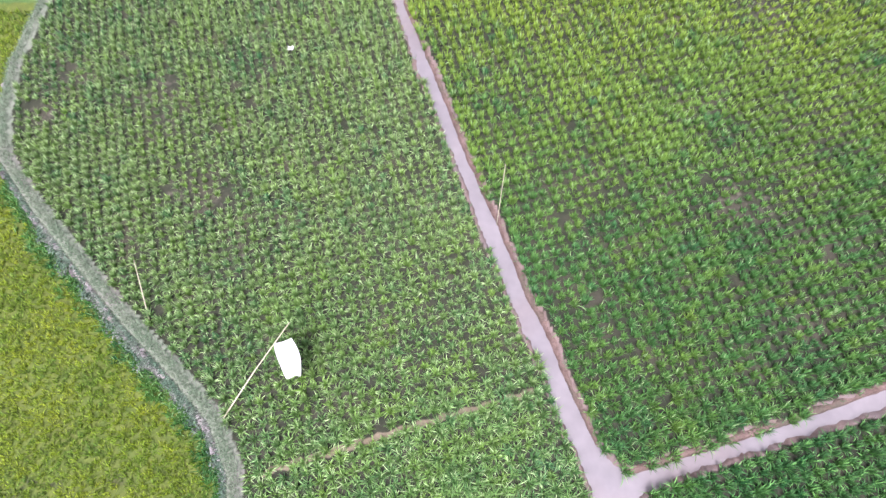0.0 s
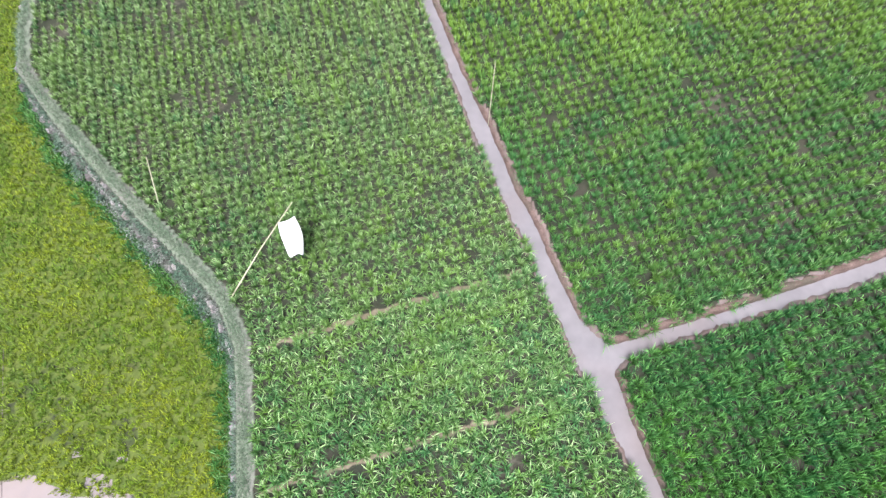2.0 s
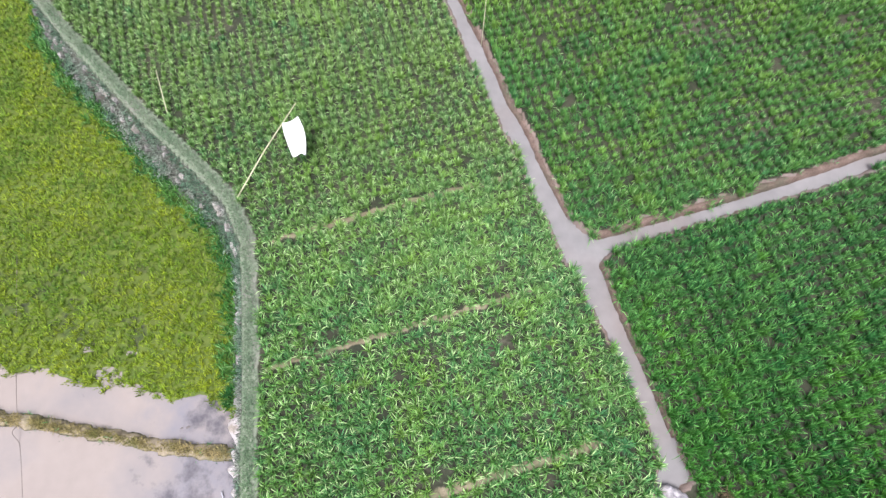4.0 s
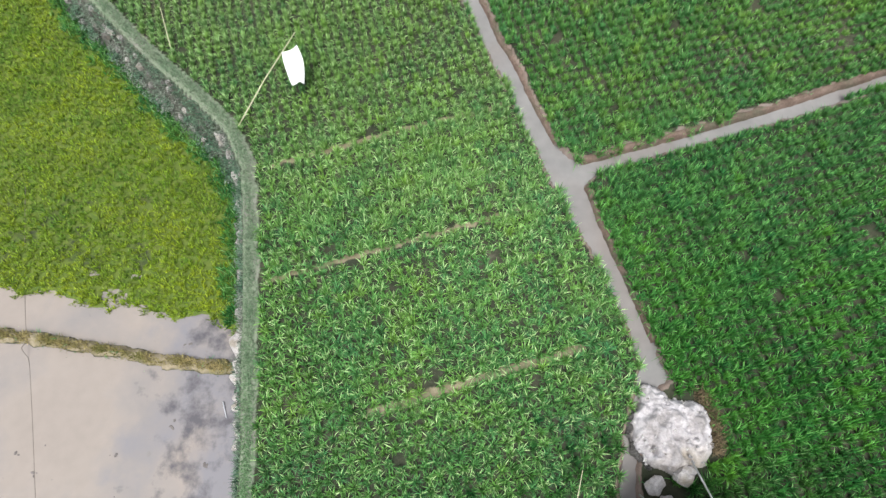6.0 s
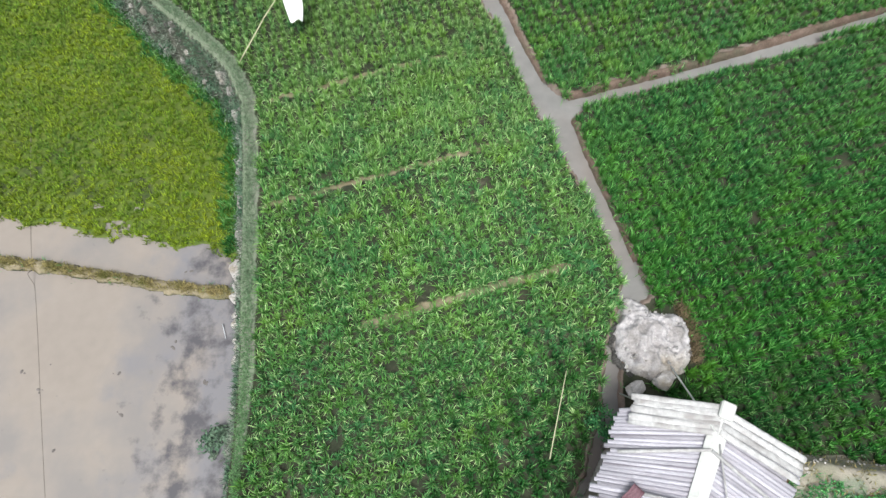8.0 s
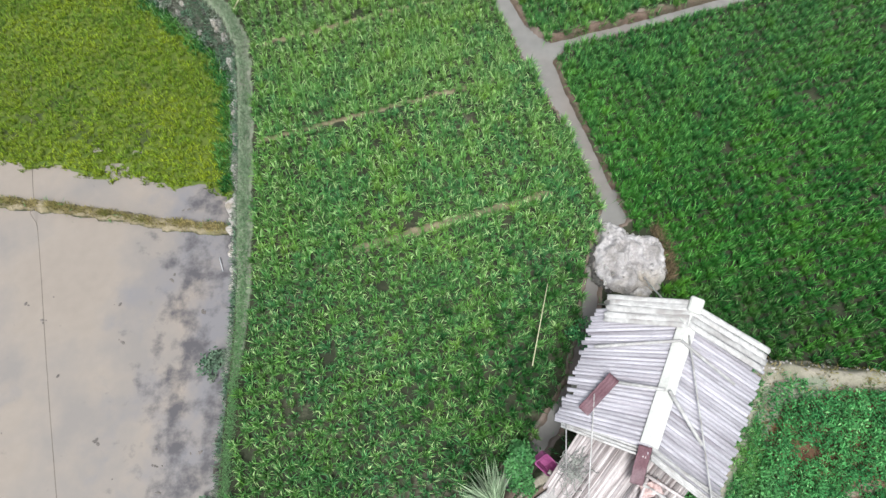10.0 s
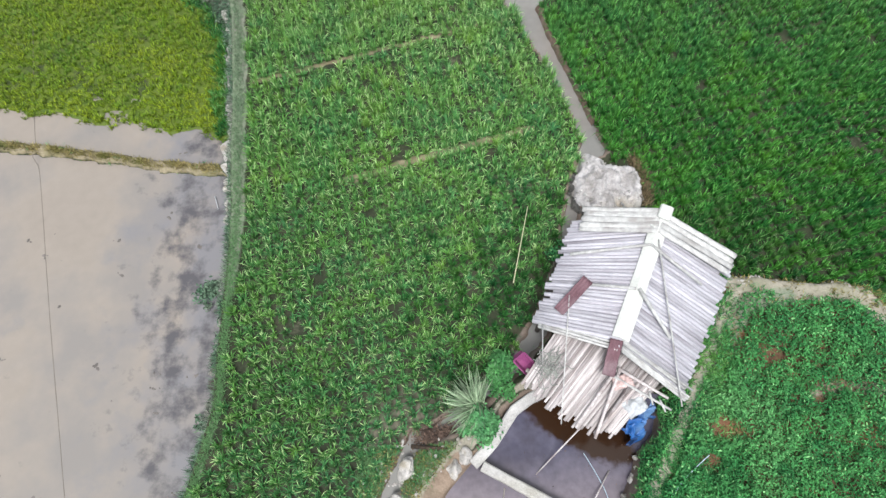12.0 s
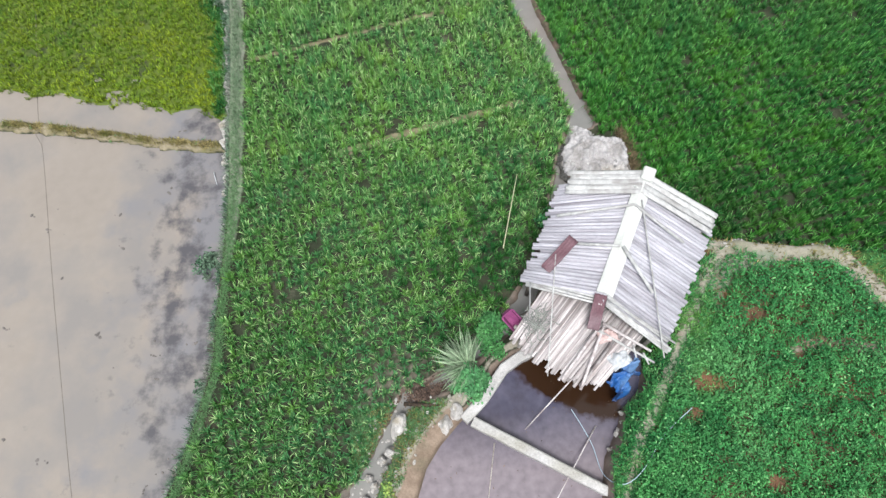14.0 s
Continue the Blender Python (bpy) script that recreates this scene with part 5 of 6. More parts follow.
tarp()
crumple("sack", (3.52, -9.22, 1.24), (0.34, 0.26), 0.08, M_SACK, "white woven plastic sack on the lean-to poles", "sack", 2, turn=0.5)
def netting():
    """A loose heap of old grey net cords."""
    r2 = random.Random(17)
    bm = bmesh.new()
    for k in range(46):
        p = Vector((r2.gauss(0, 0.07), r2.gauss(0, 0.11), 0.03))
        a, line = r2.uniform(0, 6.28), []
        for q in range(9):
            line.append(p.copy())
            a += r2.uniform(-1.1, 1.1)
            p += Vector((math.cos(a), math.sin(a), r2.uniform(-0.25, 0.25))) * 0.035
            p.z = max(0.0, min(0.12, p.z))
        me = bpy.data.meshes.new("cord")
        t = tube(line, 0.004 + 0.004 * r2.random(), None, 5)
        t.to_mesh(me)
        t.free()
        bm.from_mesh(me)
        bpy.data.meshes.remove(me)
    tagged(part("netting", bm, M_GREYSACK, m=pose(2.28, -8.60, 1.27, 0, 0, -30)), "heap of grey netting on the bamboo lean-to", "netting")


netting()
crumple("cloth", (3.36, -8.88, 1.36), (0.30, 0.20), 0.05, M_PINK, "faded pink rag lying on the poles", "cloth", 8, turn=0.2)


def tray():
    """A shallow plastic tray with a turned rim, propped on its edge."""
    bm = bmesh.new()
    prev = None
    for w, d, z in ((0.15, 0.11, 0.0), (0.185, 0.145, 0.13), (0.205, 0.165, 0.135), (0.205, 0.165, 0.145), (0.178, 0.138, 0.14), (0.143, 0.103, 0.012)):
        ring = [bm.verts.new((x, y, z)) for x, y in ((-w, -d * 0.8), (-w * 0.85, -d), (w * 0.85, -d), (w, -d * 0.8), (w, d * 0.8), (w * 0.85, d), (-w * 0.85, d), (-w, d * 0.8))]
        if prev:
            for k in range(8):
                bm.faces.new((prev[k], prev[(k + 1) % 8], ring[(k + 1) % 8], ring[k]))
        else:
            bm.faces.new(ring[::-1])
        prev = ring
    bm.faces.new(prev)
    ob = part("tray", bm, M_PURPLE, m=pose(1.96, -8.44, 1.02, 24, 42, -38) @ Matrix.Diagonal((1.0, 0.72, 1.0, 1)))
    tagged(ob, "tilted purple plastic tray against the lean-to", "tray")


tray()

# ---- pond walls, sticks and hose ----
def wall_strip(name, line, width, z0, z1, label):
    pts = [Vector((x, y, 0)) for x, y in line]
    fine = []
    for a, b in zip(pts, pts[1:]):
        n = max(1, int((b - a).length / 0.12))
        fine += [a.lerp(b, i / n) for i in range(n)]
    fine.append(pts[-1])
    bm = bmesh.new()
    rows = []
    for i, p in enumerate(fine):
        d = (fine[min(i + 1, len(fine) - 1)] - fine[max(i - 1, 0)]).normalized()
        s = Vector((-d.y, d.x, 0))
        w = width / 2 * (1 + 0.12 * noise.noise(p * 4))
        t = z1 + 0.02 * noise.noise(p * 5)
        rows.append([bm.verts.new(p + s * x + up * z) for x, z in ((-w, z0), (-w, t - 0.02), (-w + 0.02, t), (w - 0.02, t), (w, t - 0.02), (w, z0))])
    for A, B in zip(rows, rows[1:]):
        for k in range(5):
            bm.faces.new((A[k], A[k + 1], B[k + 1], B[k]))
    bm.faces.new(rows[0])
    bm.faces.new(rows[-1][::-1])
    bmesh.ops.recalc_face_normals(bm, faces=bm.faces[:])
    return tagged(part(name, bm, M_CONC), label, "wall", kind="structure")


wall_strip("wall_pond", [(2.6, -8.72), (2.15, -8.93), (1.86, -9.12), (1.50, -9.60), (1.16, -9.93)], 0.17, -0.2, 0.36, "pale mossy concrete rim of the fish pond")
wall_strip("wall_partition", [(1.30, -9.95), (2.3, -10.5), (3.36, -11.08)], 0.15, -0.2, 0.36, "pale concrete partition across the pond")


def stick(name, a, b, r, material, label, category="stick", group="", knots=0.35):
    ob = part(name, tube([a, b], r, r * 0.6, 8, knots), material)
    return tagged(ob, label, category, group)


stick("stick", (3.02, -9.28, 0.62), (2.14, -10.10, 0.12), 0.013, M_LEAN, "thin pale bamboo stick slanting into the pond")
stick("stick", (3.30, -10.07, 0.15), (2.46, -11.22, 0.45), 0.011, M_LEAN, "thin pale bamboo stick lying over the pond partition")
stick("stick", (1.64, -10.28, 0.14), (1.48, -11.2, 0.15), 0.010, M_DARKPOLE, "thin weathered stick floating in the pond")


def curve_thing(name, pts, r, material, label, category):
    cu = bpy.data.curves.new(name, "CURVE")
    cu.dimensions, cu.bevel_depth, cu.bevel_resolution, cu.resolution_u = "3D", r, 2, 6
    sp = cu.splines.new("NURBS")
    sp.points.add(len(pts) - 1)
    for p, c in zip(sp.points, pts):
        p.co = (*c, 1)
    sp.use_endpoint_u, sp.order_u = True, 4
    cu.materials.append(material)
    tmp = bpy.data.objects.new(name, cu)
    me = bpy.data.meshes.new_from_object(tmp)
    bpy.data.objects.remove(tmp)
    return tagged(new(name, me), label, category)


HOSE = [(2.93, -9.80), (3.02, -9.96), (3.14, -10.2), (3.24, -10.44), (3.28, -10.82), (3.37, -10.97), (3.54, -10.98), (3.80, -10.80), (4.03, -10.50), (4.2, -10.25), (4.70, -9.90)]
hose_z = terrain(np.array([p[0] for p in HOSE]), np.array([p[1] for p in HOSE]))[0]
curve_thing("hose", [(x, y, max(0.14, float(z)) + (0.10 if x > 3.3 else 0.02)) for (x, y), z in zip(HOSE, hose_z)], 0.0065, M_HOSE, "pale blue plastic hose looping from pond to garden", "hose")
curve_thing("cord", [(-9.2, 0.5, -1.20), (-8.63, -2.0, -1.249), (-8.36, -2.9, -1.249), (-8.31, -3.02, -1.249), (-8.28, -3.08, -1.2), (-8.25, -3.2, -1.0), (-8.21, -3.32, -1.2), (-8.19, -3.38, -1.249), (-8.12, -3.55, -1.249), (-7.76, -4.76, -1.249), (-7.45, -5.85, -1.249), (-6.97, -7.48, -1.249), (-6.38, -9.37, -1.249), (-5.93, -10.88, -1.249), (-5.2, -13, -1.249)],
            0.006, M_CORD, "dark cord stretched over the muddy paddy water", "cord")

# ---- bamboo poles in the fields ----
def scarer():
    base, tip = Vector((-4.06, 1.10, 0.0)), Vector((-2.66, 2.54, 1.17))
    thing = empty("bird_scarer", base, "leaning bamboo pole with a white cloth tied near its tip", "bird scarer")
    inv = Matrix.Translation(-base)
    bend = base.lerp(tip, 0.5) + Vector((0, 0, 0.06))
    part("pole", tube([inv @ base, inv @ bend, inv @ tip], 0.0145, 0.008, 8, 0.3), M_POLE, thing, "thin dry bamboo pole")
    ta, tb = base.lerp(tip, 0.79) + Vector((0, 0, 0.035)), Vector((-2.63, 2.30, 1.08))
    ba, bb = Vector((-2.80, 1.70, 0.62)), Vector((-2.54, 1.74, 0.60))

    def fn(u, v):
        p = ta.lerp(tb, u).lerp(ba.lerp(bb, u), v)
        sag = Vector((0, 0, 0.05)) * math.sin(3.14 * u) * (1 - v)
        fold = Vector((0.02, 0.03, 0.03)) * math.sin(u * 7 + v * 4) * v
        belly = Vector((-0.05, 0, 0)) * math.sin(3.14 * v) * (1 - 2 * u) + Vector((0, 0.05, 0)) * (2 * u - 1) ** 2 * v
        return inv @ (p - sag + fold + belly)
    solid(part("cloth", sheet(14, 18, fn), M_CLOTH, thing, "white cloth hanging from the pole"), 0.004)


scarer()
stick("bamboo_pole", (-5.62, 2.77, -0.02), (-5.97, 4.02, 0.40), 0.012, M_POLE, "slender bamboo pole leaning over the rice", "pole", "poles in the rice")
stick("bamboo_pole", (0.95, 4.74, 0.0), (1.09, 5.46, 1.13), 0.009, M_POLE, "slender bamboo pole leaning over the rice", "pole", "poles in the rice")
stick("bamboo_pole", (2.00, -6.95, 0.28), (2.32, -5.62, 0.62), 0.010, M_POLE, "slender bamboo pole leaning over the rice", "pole", "poles in the rice")

# ---- rubble mound beside the channel ----
def mound():
    """A spoil heap with a knob at its north end and a steep, slumped edge."""
    turn = [math.atan2(y, x) for x, y in MOUND_EDGE]
    reach = [math.hypot(x, y) for x, y in MOUND_EDGE]

    def edge(ang):
        return float(np.interp(ang, turn, reach, period=2 * math.pi))

    def fn(u, v):
        x, y = (u - 0.5) * 2.2, (v - 0.5) * 2.4
        p = Vector((x, y, 0))
        R = edge(math.atan2(y, x)) * (1 + 0.10 * noise.noise(p * 4) + 0.06 * noise.noise(p * 11))
        f = max(0.0, 1 - (math.hypot(x, y) / R) ** 3.2)
        knob = 0.08 * math.exp(-((x + 0.28) ** 2 + (y - 0.62) ** 2) / 0.05)
        z = 0.26 * f ** 0.45 + f ** 0.3 * (knob + 0.13 * noise.noise(p * 2.6 + Vector((1, 5, 0))) + 0.14 * noise.noise(p * 6) + 0.11 * abs(noise.noise(p * 11 + Vector((3, 1, 0)))) + 0.012 * noise.noise(p * 31)) - 0.16 * (f <= 0)
        return Vector((x, y, z))
    thing = tagged(part("rubble_mound", sheet(110, 110, fn), M_LIME, m=pose(PILE[0], PILE[1], -0.02)), "mound of whitish broken lime rubble beside the channel", "mound")
    chips = [to_mesh("rubble", rock(40 + i, 0.3, 1), M_CHIP) for i in range(5)]
    r2 = random.Random(5)
    for i in range(110):
        a, d = r2.uniform(-3.14, 3.14), r2.random() ** 0.35
        q = d * edge(a) * 0.99
        x, y = q * math.cos(a), q * math.sin(a)
        z = 0.26 * max(0, 1 - d ** 3.2) ** 0.45
        s = r2.uniform(0.03, 0.08) * (1.7 if r2.random() < 0.12 else 1)
        part("rubble", chips[i % 5], None, thing, "", pose(x, y, z - s * 0.1, r2.uniform(0, 360), r2.uniform(0, 360), r2.uniform(0, 360)) @ Matrix.Diagonal((s * 1.3, s, s * 0.8, 1)))


def mound_fringe():
    """Withered reeds on the dry side of the mound, wet dark stones on the channel side."""
    g = np.random.default_rng(41)
    n = 900
    a = g.uniform(-0.5, 0.95, n)
    r = np.interp(a, [-0.5, 0.2, 0.95], [0.64, 0.62, 0.74]) + g.normal(0.07, 0.05, n)
    X, Y = PILE[0] + r * np.cos(a), PILE[1] + r * np.sin(a)
    l0 = g.uniform(0.0, 0.5, n)
    ob = blades("reeds", np.stack([X, Y, np.zeros(n)], -1), g.uniform(0, 6.28, n), g.uniform(0.08, 0.26, n), g.uniform(0.007, 0.014, n), l0, l0 + g.uniform(0.2, 1.2, n), M_REED, 2)
    tagged(ob, "withered brown reeds at the foot of the mound", "reeds", kind="stuff")
    stones = [to_mesh("rock", rock(55 + i, 0.3, 2), M_WET) for i in range(3)]
    for i in range(17):
        a = 2.55 + 1.45 * i / 16
        q = float(np.interp(a, [2.4, 3.1, 3.6, 4.1], [0.72, 0.72, 0.73, 0.68])) + g.uniform(-0.02, 0.05)
        w = g.uniform(0.07, 0.15)
        ob = part("rock", stones[i % 3], None, m=pose(PILE[0] + q * math.cos(a), PILE[1] + q * math.sin(a), 0.0, *g.uniform(0, 360, 3)) @ Matrix.Diagonal((w * 1.2, w, w * 0.8, 1)))
        tagged(ob, "dark wet stone between mound and channel", "rock", "wet stones along the mound")


mound_fringe()
mound()
ROCKS = [to_mesh("rock", rock(70 + i, 0.40, 3), M_PALE) for i in range(5)]


def boulder(i, x, y, z, s, label="pale grey boulder beside the muddy channel", group="boulders by the channel"):
    ob = part("rock", ROCKS[i % 5], None, m=pose(x, y, z, 20 * i, 35 * i, 50 * i) @ Matrix.Diagonal((s[0], s[1], s[2], 1)))
    return tagged(ob, label, "rock", group)


for i, (x, y, z, s) in enumerate(((4.03, -5.72, 0.16, (0.46, 0.32, 0.34)), (3.56, -5.84, 0.14, (0.40, 0.32, 0.32)), (3.74, -6.08, 0.05, (0.24, 0.22, 0.18)),
                                  (3.62, -4.35, 0.05, (0.22, 0.2, 0.16)), (0.09, -9.98, 0.08, (0.28, 0.44, 0.34)), (-0.03, -10.38, 0.08, (0.22, 0.24, 0.22)),
                                  (-0.2, -10.5, 0.04, (0.15, 0.17, 0.15)), (0.0, -10.66, 0.07, (0.14, 0.16, 0.14)), (-0.1, -10.64, 0.04, (0.17, 0.15, 0.14)),
                                  (-0.40, -10.75, -0.02, (0.13, 0.13, 0.12)), (-0.16, -10.82, 0.02, (0.12, 0.10, 0.11)), (-0.30, -10.88, 0.0, (0.12, 0.14, 0.12)),
                                  (0.85, -9.98, 0.28, (0.30, 0.32, 0.24)), (1.02, -9.80, 0.28, (0.34, 0.30, 0.24)), (0.50, -9.72, 0.1, (0.13, 0.12, 0.1)),
                                  (0.72, -9.70, 0.16, (0.2, 0.14, 0.14)), (-0.45, -11.1, 0.0, (0.16, 0.18, 0.14)), (-0.36, -11.35, 0.0, (0.22, 0.2, 0.18)))):
    boulder(i, x, y, z, s)
boulder(3, -3.90, -3.25, -1.1, (0.34, 0.40, 0.5), "large pale stone at the foot of the terrace wall", "stones on the bund")
for i in range(13):
    f = i / 12
    q = 0.15 + 0.12 * abs(math.sin(i * 2.3))
    boulder(i, -3.66 + 0.24 * f + 0.07 * math.sin(i * 3.7), -3.5 - 1.9 * f, -0.62 - 0.1 * math.sin(i * 1.9), (q, q * 1.3, q), "pale lichen-covered stone in the face of the terrace wall", "stones on the bund")
tagged(boulder(2, -4.22, 0.92, -0.12, (0.16, 0.13, 0.14)), "small white stone on the terrace bund", "rock", "stones on the bund")
for a, b, r in (((0.18, -9.62, 0.13), (0.98, -9.70, 0.26), 0.035), ((0.45, -9.44, 0.05), (0.80, -9.56, 0.10), 0.035)):
    stick("log", a, b, r, M_LOG, "short dark wet log at the channel's edge", "log", "logs", 0)

def debris():
    g = np.random.default_rng(31)
    n = 1100
    c = np.stack([g.normal(0.62, 0.20, n), g.normal(-9.48, 0.10, n), 0.06 + 0.08 * g.random(n)], -1)
    ob = leaves("leaf_litter", c, g.uniform(-0.6, 0.6, n), g.uniform(0, 6.28, n), g.uniform(0.03, 0.08, n), g.uniform(0.012, 0.03, n), M_LITTER)
    tagged(ob, "heap of brown dead leaves beside the log", "leaf litter", kind="stuff")
    n = 260
    X, Y = g.uniform(0.4, 4.0, n), g.uniform(-12.2, -9.2, n)
    ok = (signed(X, Y, POND) < -0.05) & (wobble(X, Y, 2.5, 3.0) + g.normal(0, 0.3, n) > 0.3)
    n = int(ok.sum())
    ob = leaves("floating_leaves", np.stack([X[ok], Y[ok], np.full(n, 0.136)], -1), g.uniform(-0.05, 0.05, n), g.uniform(0, 6.28, n), g.uniform(0.015, 0.06, n), g.uniform(0.006, 0.016, n), M_LITTER)
    tagged(ob, "dead leaves floating on the still fish pond", "leaf litter", kind="stuff")


debris()


def pebbles():
    """Small pale stones strewn on the pond's bank and in the channel."""
    g = np.random.default_rng(77)
    X, Y = g.uniform(-0.7, 1.2, 500), g.uniform(-12.2, -9.5, 500)
    h, k, band, st, ga, po = terrain(X, Y)
    ok = (po > 0.2) & (st > -0.2) & (st < 0.5)
    bm = bmesh.new()
    for x, y, z in zip(X[ok][:120], Y[ok][:120], h[ok][:120]):
        w = g.uniform(0.010, 0.032)
        mt = Matrix.Translation((x, y, max(z, -0.08) + 0.01)) @ Matrix.Rotation(g.uniform(0, 3.14), 4, "Z") @ Matrix.Diagonal((w * g.uniform(1, 1.6), w, w * 0.7, 1))
        bmesh.ops.create_icosphere(bm, subdivisions=1, radius=1.0, matrix=mt)
    # along the outer edge of the garden's bund
    line = [Vector((x, y, 0)) for x, y in GPATH[3:8]]
    for q in range(70):
        k = int(g.integers(1, len(line) - 1))
        p = line[k].lerp(line[k + 1], g.random()) + Vector((0, g.normal(0.2, 0.07), 0))
        z = float(terrain(np.array([p.x]), np.array([p.y]))[0][0])
        w = g.uniform(0.010, 0.028)
        mt = Matrix.Translation((p.x, p.y, z + w * 0.2)) @ Matrix.Rotation(g.uniform(0, 3.14), 4, "Z") @ Matrix.Diagonal((w * g.uniform(1, 1.8), w, w * 0.6, 1))
        bmesh.ops.create_icosphere(bm, subdivisions=1, radius=1.0, matrix=mt)
    tagged(part("pebbles", bm, M_PALE), "small pale pebbles strewn along bank and bund", "pebbles", kind="stuff")


pebbles()

for i, (x, y, q) in enumerate(((3.62, -10.21, 0.16), (3.74, -10.04, 0.13), (3.50, -10.46, 0.15), (3.72, -9.90, 0.10), (3.42, -10.72, 0.12))):
    boulder(i, x, y, 0.22, (q, q * 1.1, q * 0.8), "pinkish-grey stone at the pond's bank", "stones at the pond")
stick("stick", (-4.12, -4.28, -1.20), (-4.02, -4.58, -1.22), 0.012, M_SACK, "short pale plastic strip in the muddy paddy", knots=0)
crumple("paper_scrap", (-3.4, 8.96, 0.33), (0.12, 0.09), 0.02, M_CLOTH, "small white scrap caught in the rice", "litter", 4, 6)

# ---- plants beside the pond ----
def spiky_plant(x, y, z):
    """A clump of long narrow leaves that arch over on all sides."""
    thing = empty("spiky_plant", (x, y, z), "pale green clump of long narrow arching leaves", "plant")
    kinds = []
    for rise, fall in ((0.30, 0.85), (0.20, 0.95), (0.40, 0.75)):
        bm = sheet(2, 8, lambda u, v: Vector((0.5 * 0.048 * (2 * u - 1) * (0.7 + 0.9 * v) * (1 - v ** 2.5), v * 0.95, rise * v - fall * v * v - 0.008 * (1 - abs(2 * u - 1)))))
        kinds.append(to_mesh("leaf", bm, M_YUCCA))
    r2 = random.Random(3)
    for i in range(290):
        f = i / 290
        s = (0.54 - 0.12 * f) * r2.uniform(0.6, 1.15)
        part("leaf", kinds[i % 3], None, thing, "", pose(r2.gauss(0, 0.035), r2.gauss(0, 0.035), 0.04 + 0.10 * f, 30 + 46 * f + r2.uniform(-10, 10), r2.uniform(-25, 25), -25 + 220 * ((i * 0.618) % 1) + r2.uniform(-12, 12)) @ Matrix.Diagonal((s, s, s, 1)))
    part("stem", tube([(0, 0, -0.05), (0, 0, 0.16)], 0.07, 0.04, 10), M_YUCCA, thing)


spiky_plant(1.26, -9.04, 0.16)


def bush(x, y, z, r, hgt, n, material, label, seed, size=0.09):
    """Leaves gathered into rounded sprays of several sizes on thin stems."""
    g = np.random.default_rng(seed)
    thing = empty("bush", (x, y, z), label, "bush")
    k = 16
    a, d = g.uniform(0, 6.28, k), r * 0.85 * np.sqrt(g.random(k))
    tops = np.stack([d * np.cos(a), d * np.sin(a), hgt * (1 - 0.75 * (d / r) ** 2) * g.uniform(0.65, 1.0, k)], -1)
    i = g.integers(0, k, n)
    w = g.normal(0, 1, (n, 3)) * (r * g.uniform(0.13, 0.24, k))[i][:, None]
    c = tops[i] + w * np.array((1, 1, 0.55))
    c[:, 2] = np.maximum(c[:, 2], 0.01)
    ob = leaves("crown", c, g.uniform(-0.6, 0.7, n), g.uniform(0, 6.28, n), g.uniform(0.7, 1.4, n) * size, g.uniform(0.35, 0.65, n) * size, material)
    ob.parent = thing
    for q in range(5):
        part("stem", tube([(0, 0, -0.05), tuple(tops[q] * 0.9)], 0.012, 0.006, 6), M_LOG, thing)


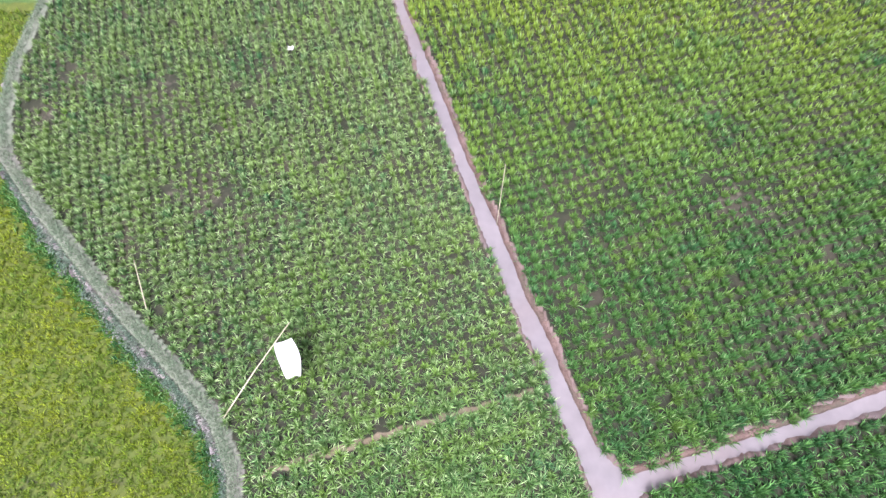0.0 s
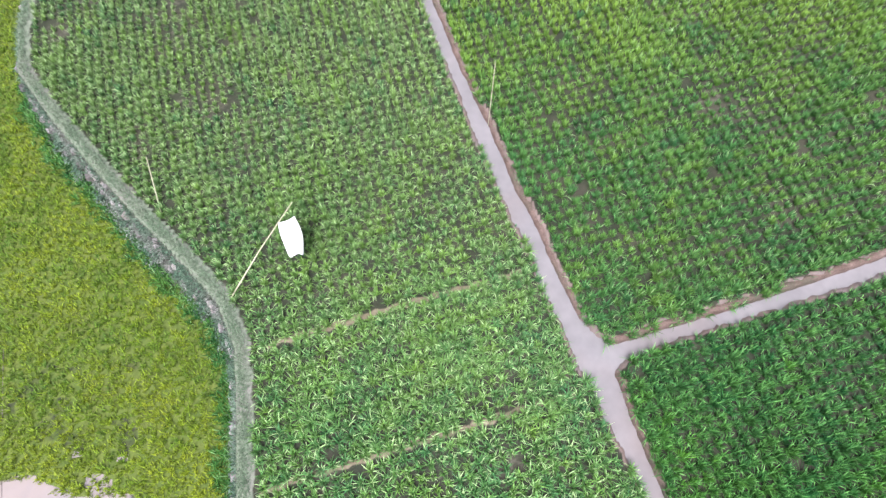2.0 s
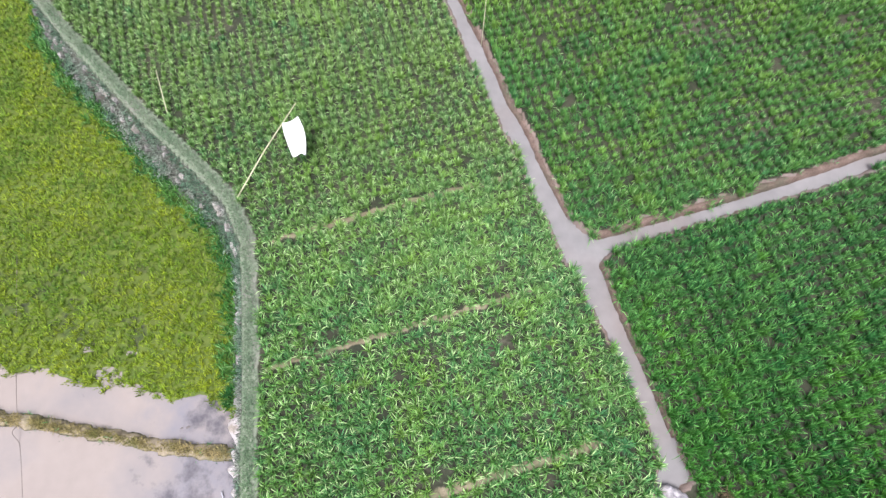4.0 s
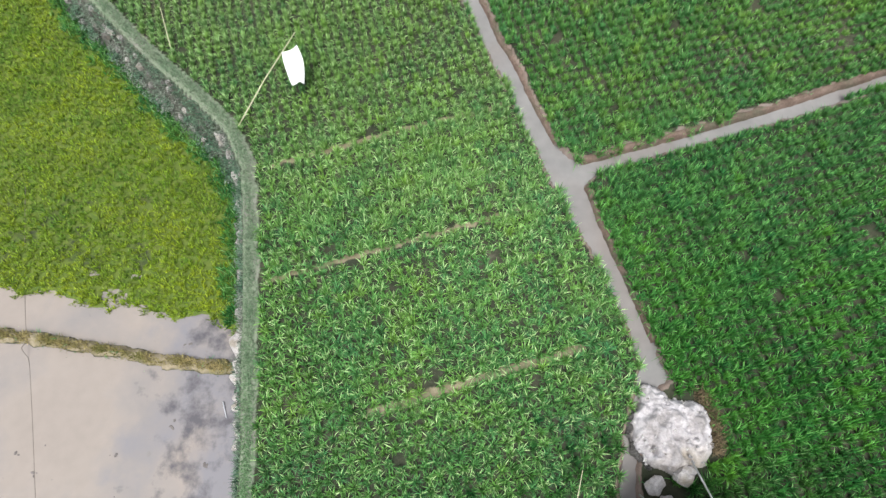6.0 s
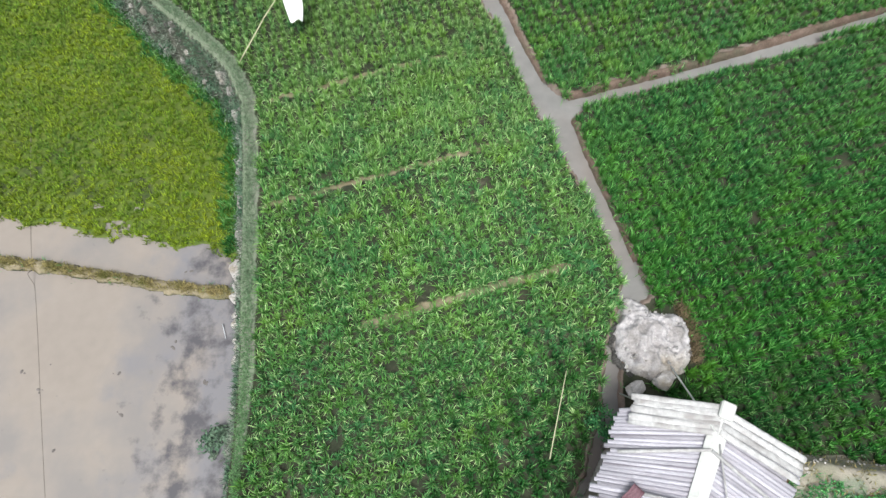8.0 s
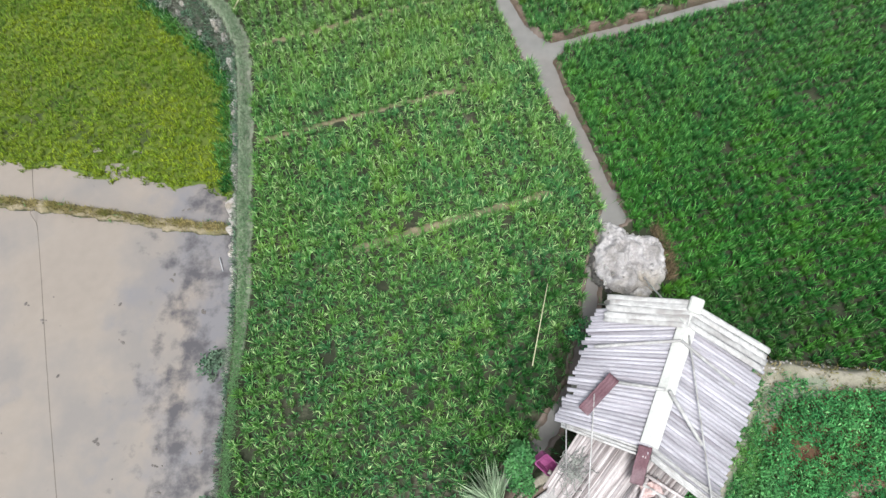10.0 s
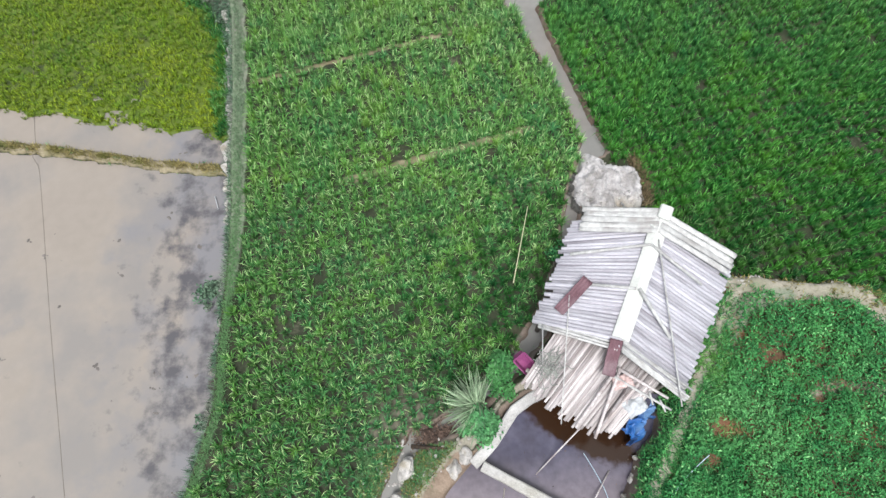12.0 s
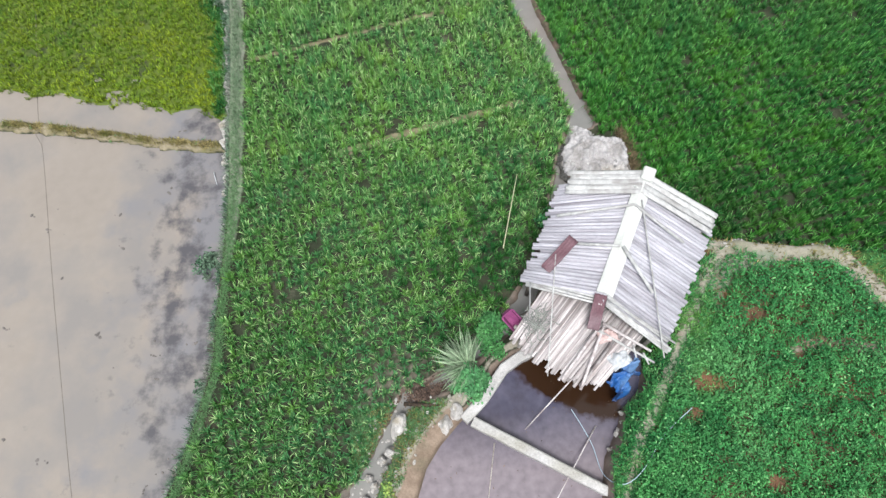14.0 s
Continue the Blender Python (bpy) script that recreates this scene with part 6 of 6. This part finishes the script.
bush(1.33, -9.32, 0.18, 0.30, 0.42, 1500, M_BUSH, "small round-leaved bright green bush by the pond wall", 1, 0.070)
bush(1.68, -8.47, 0.05, 0.28, 0.55, 2000, M_SHRUB, "leafy green shrub between channel and hut", 2, 0.065)
bush(1.72, -8.80, 0.15, 0.20, 0.28, 600, M_SHRUB, "leafy green shrub beside the pond wall", 4, 0.05)
bush(0.0, -10.98, 0.05, 0.2, 0.22, 420, M_FLOWER, "low yellow-leaved plant at the bank", 6, 0.06)
bush(5.15, -6.75, 0.05, 0.25, 0.3, 700, M_WEED, "leafy green weed at the hut's corner", 7, 0.05)
bush(3.0, -6.45, 0.0, 0.3, 0.45, 1100, M_WEED, "leafy green shrub between channel and hut", 9, 0.05)
bush(-3.85, -6.55, -1.28, 0.30, 0.4, 520, M_HANG, "dark green shrub growing at the terrace wall's foot", 12, 0.08)
bush(-3.75, -9.0, -1.28, 0.18, 0.3, 200, M_HANG, "dark green shrub growing at the terrace wall's foot", 13, 0.07)

# ---- stones of the terrace wall ----
retaining = tagged(empty("wall_terrace", (-5, 0, -0.6), "stone-faced terrace wall between upper and lower paddy", "wall"), kind="structure")
WSTONES = [to_mesh("stone", rock(20 + i, 0.2, 1), M_STONE) for i in range(6)]
r3 = random.Random(21)
pts = [Vector((*p, 0)) for p in BAND]
lens = [(b - a).length for a, b in zip(pts, pts[1:])]
for i in range(290):
    s = r3.uniform(8.0, 31.0)
    k = 0
    while s > lens[k]:
        s -= lens[k]
        k += 1
    d = (pts[k + 1] - pts[k]).normalized()
    out = Vector((d.y, -d.x, 0))
    if not inside(np.array([(pts[k] + d * s + out * 0.3).x]), np.array([(pts[k] + d * s + out * 0.3).y]), WEST)[0]:
        out = -out
    f = r3.random()
    p = pts[k] + d * s + out * (0.20 + 0.38 * f)
    z = float(terrain(np.array([p.x]), np.array([p.y]))[0][0])
    q = r3.uniform(0.10, 0.30)
    part("stone", WSTONES[i % 6], None, retaining, "", Matrix.Translation((5, 0, 0.6)) @ pose(p.x, p.y, z, r3.uniform(0, 360), r3.uniform(0, 360), r3.uniform(0, 360)) @ Matrix.Diagonal((q * 1.2, q, q * 0.8, 1)))

# ---- shrubs clinging to the terrace wall ----
for i, (x, y, r) in enumerate(((-8.75, 5.15, 0.26), (-8.05, 4.45, 0.30), (-7.55, 3.85, 0.22), (-6.75, 3.1, 0.30), (-6.1, 2.42, 0.26), (-5.45, 1.85, 0.24), (-4.85, 1.2, 0.28), (-4.4, 0.55, 0.24), (-4.15, -0.1, 0.20))):
    z = float(terrain(np.array([x]), np.array([y]))[0][0])
    bush(x, y, z, r, 0.16, 300, M_HANG, "grey-green shrub clinging to the stone terrace wall", 30 + i, 0.055)
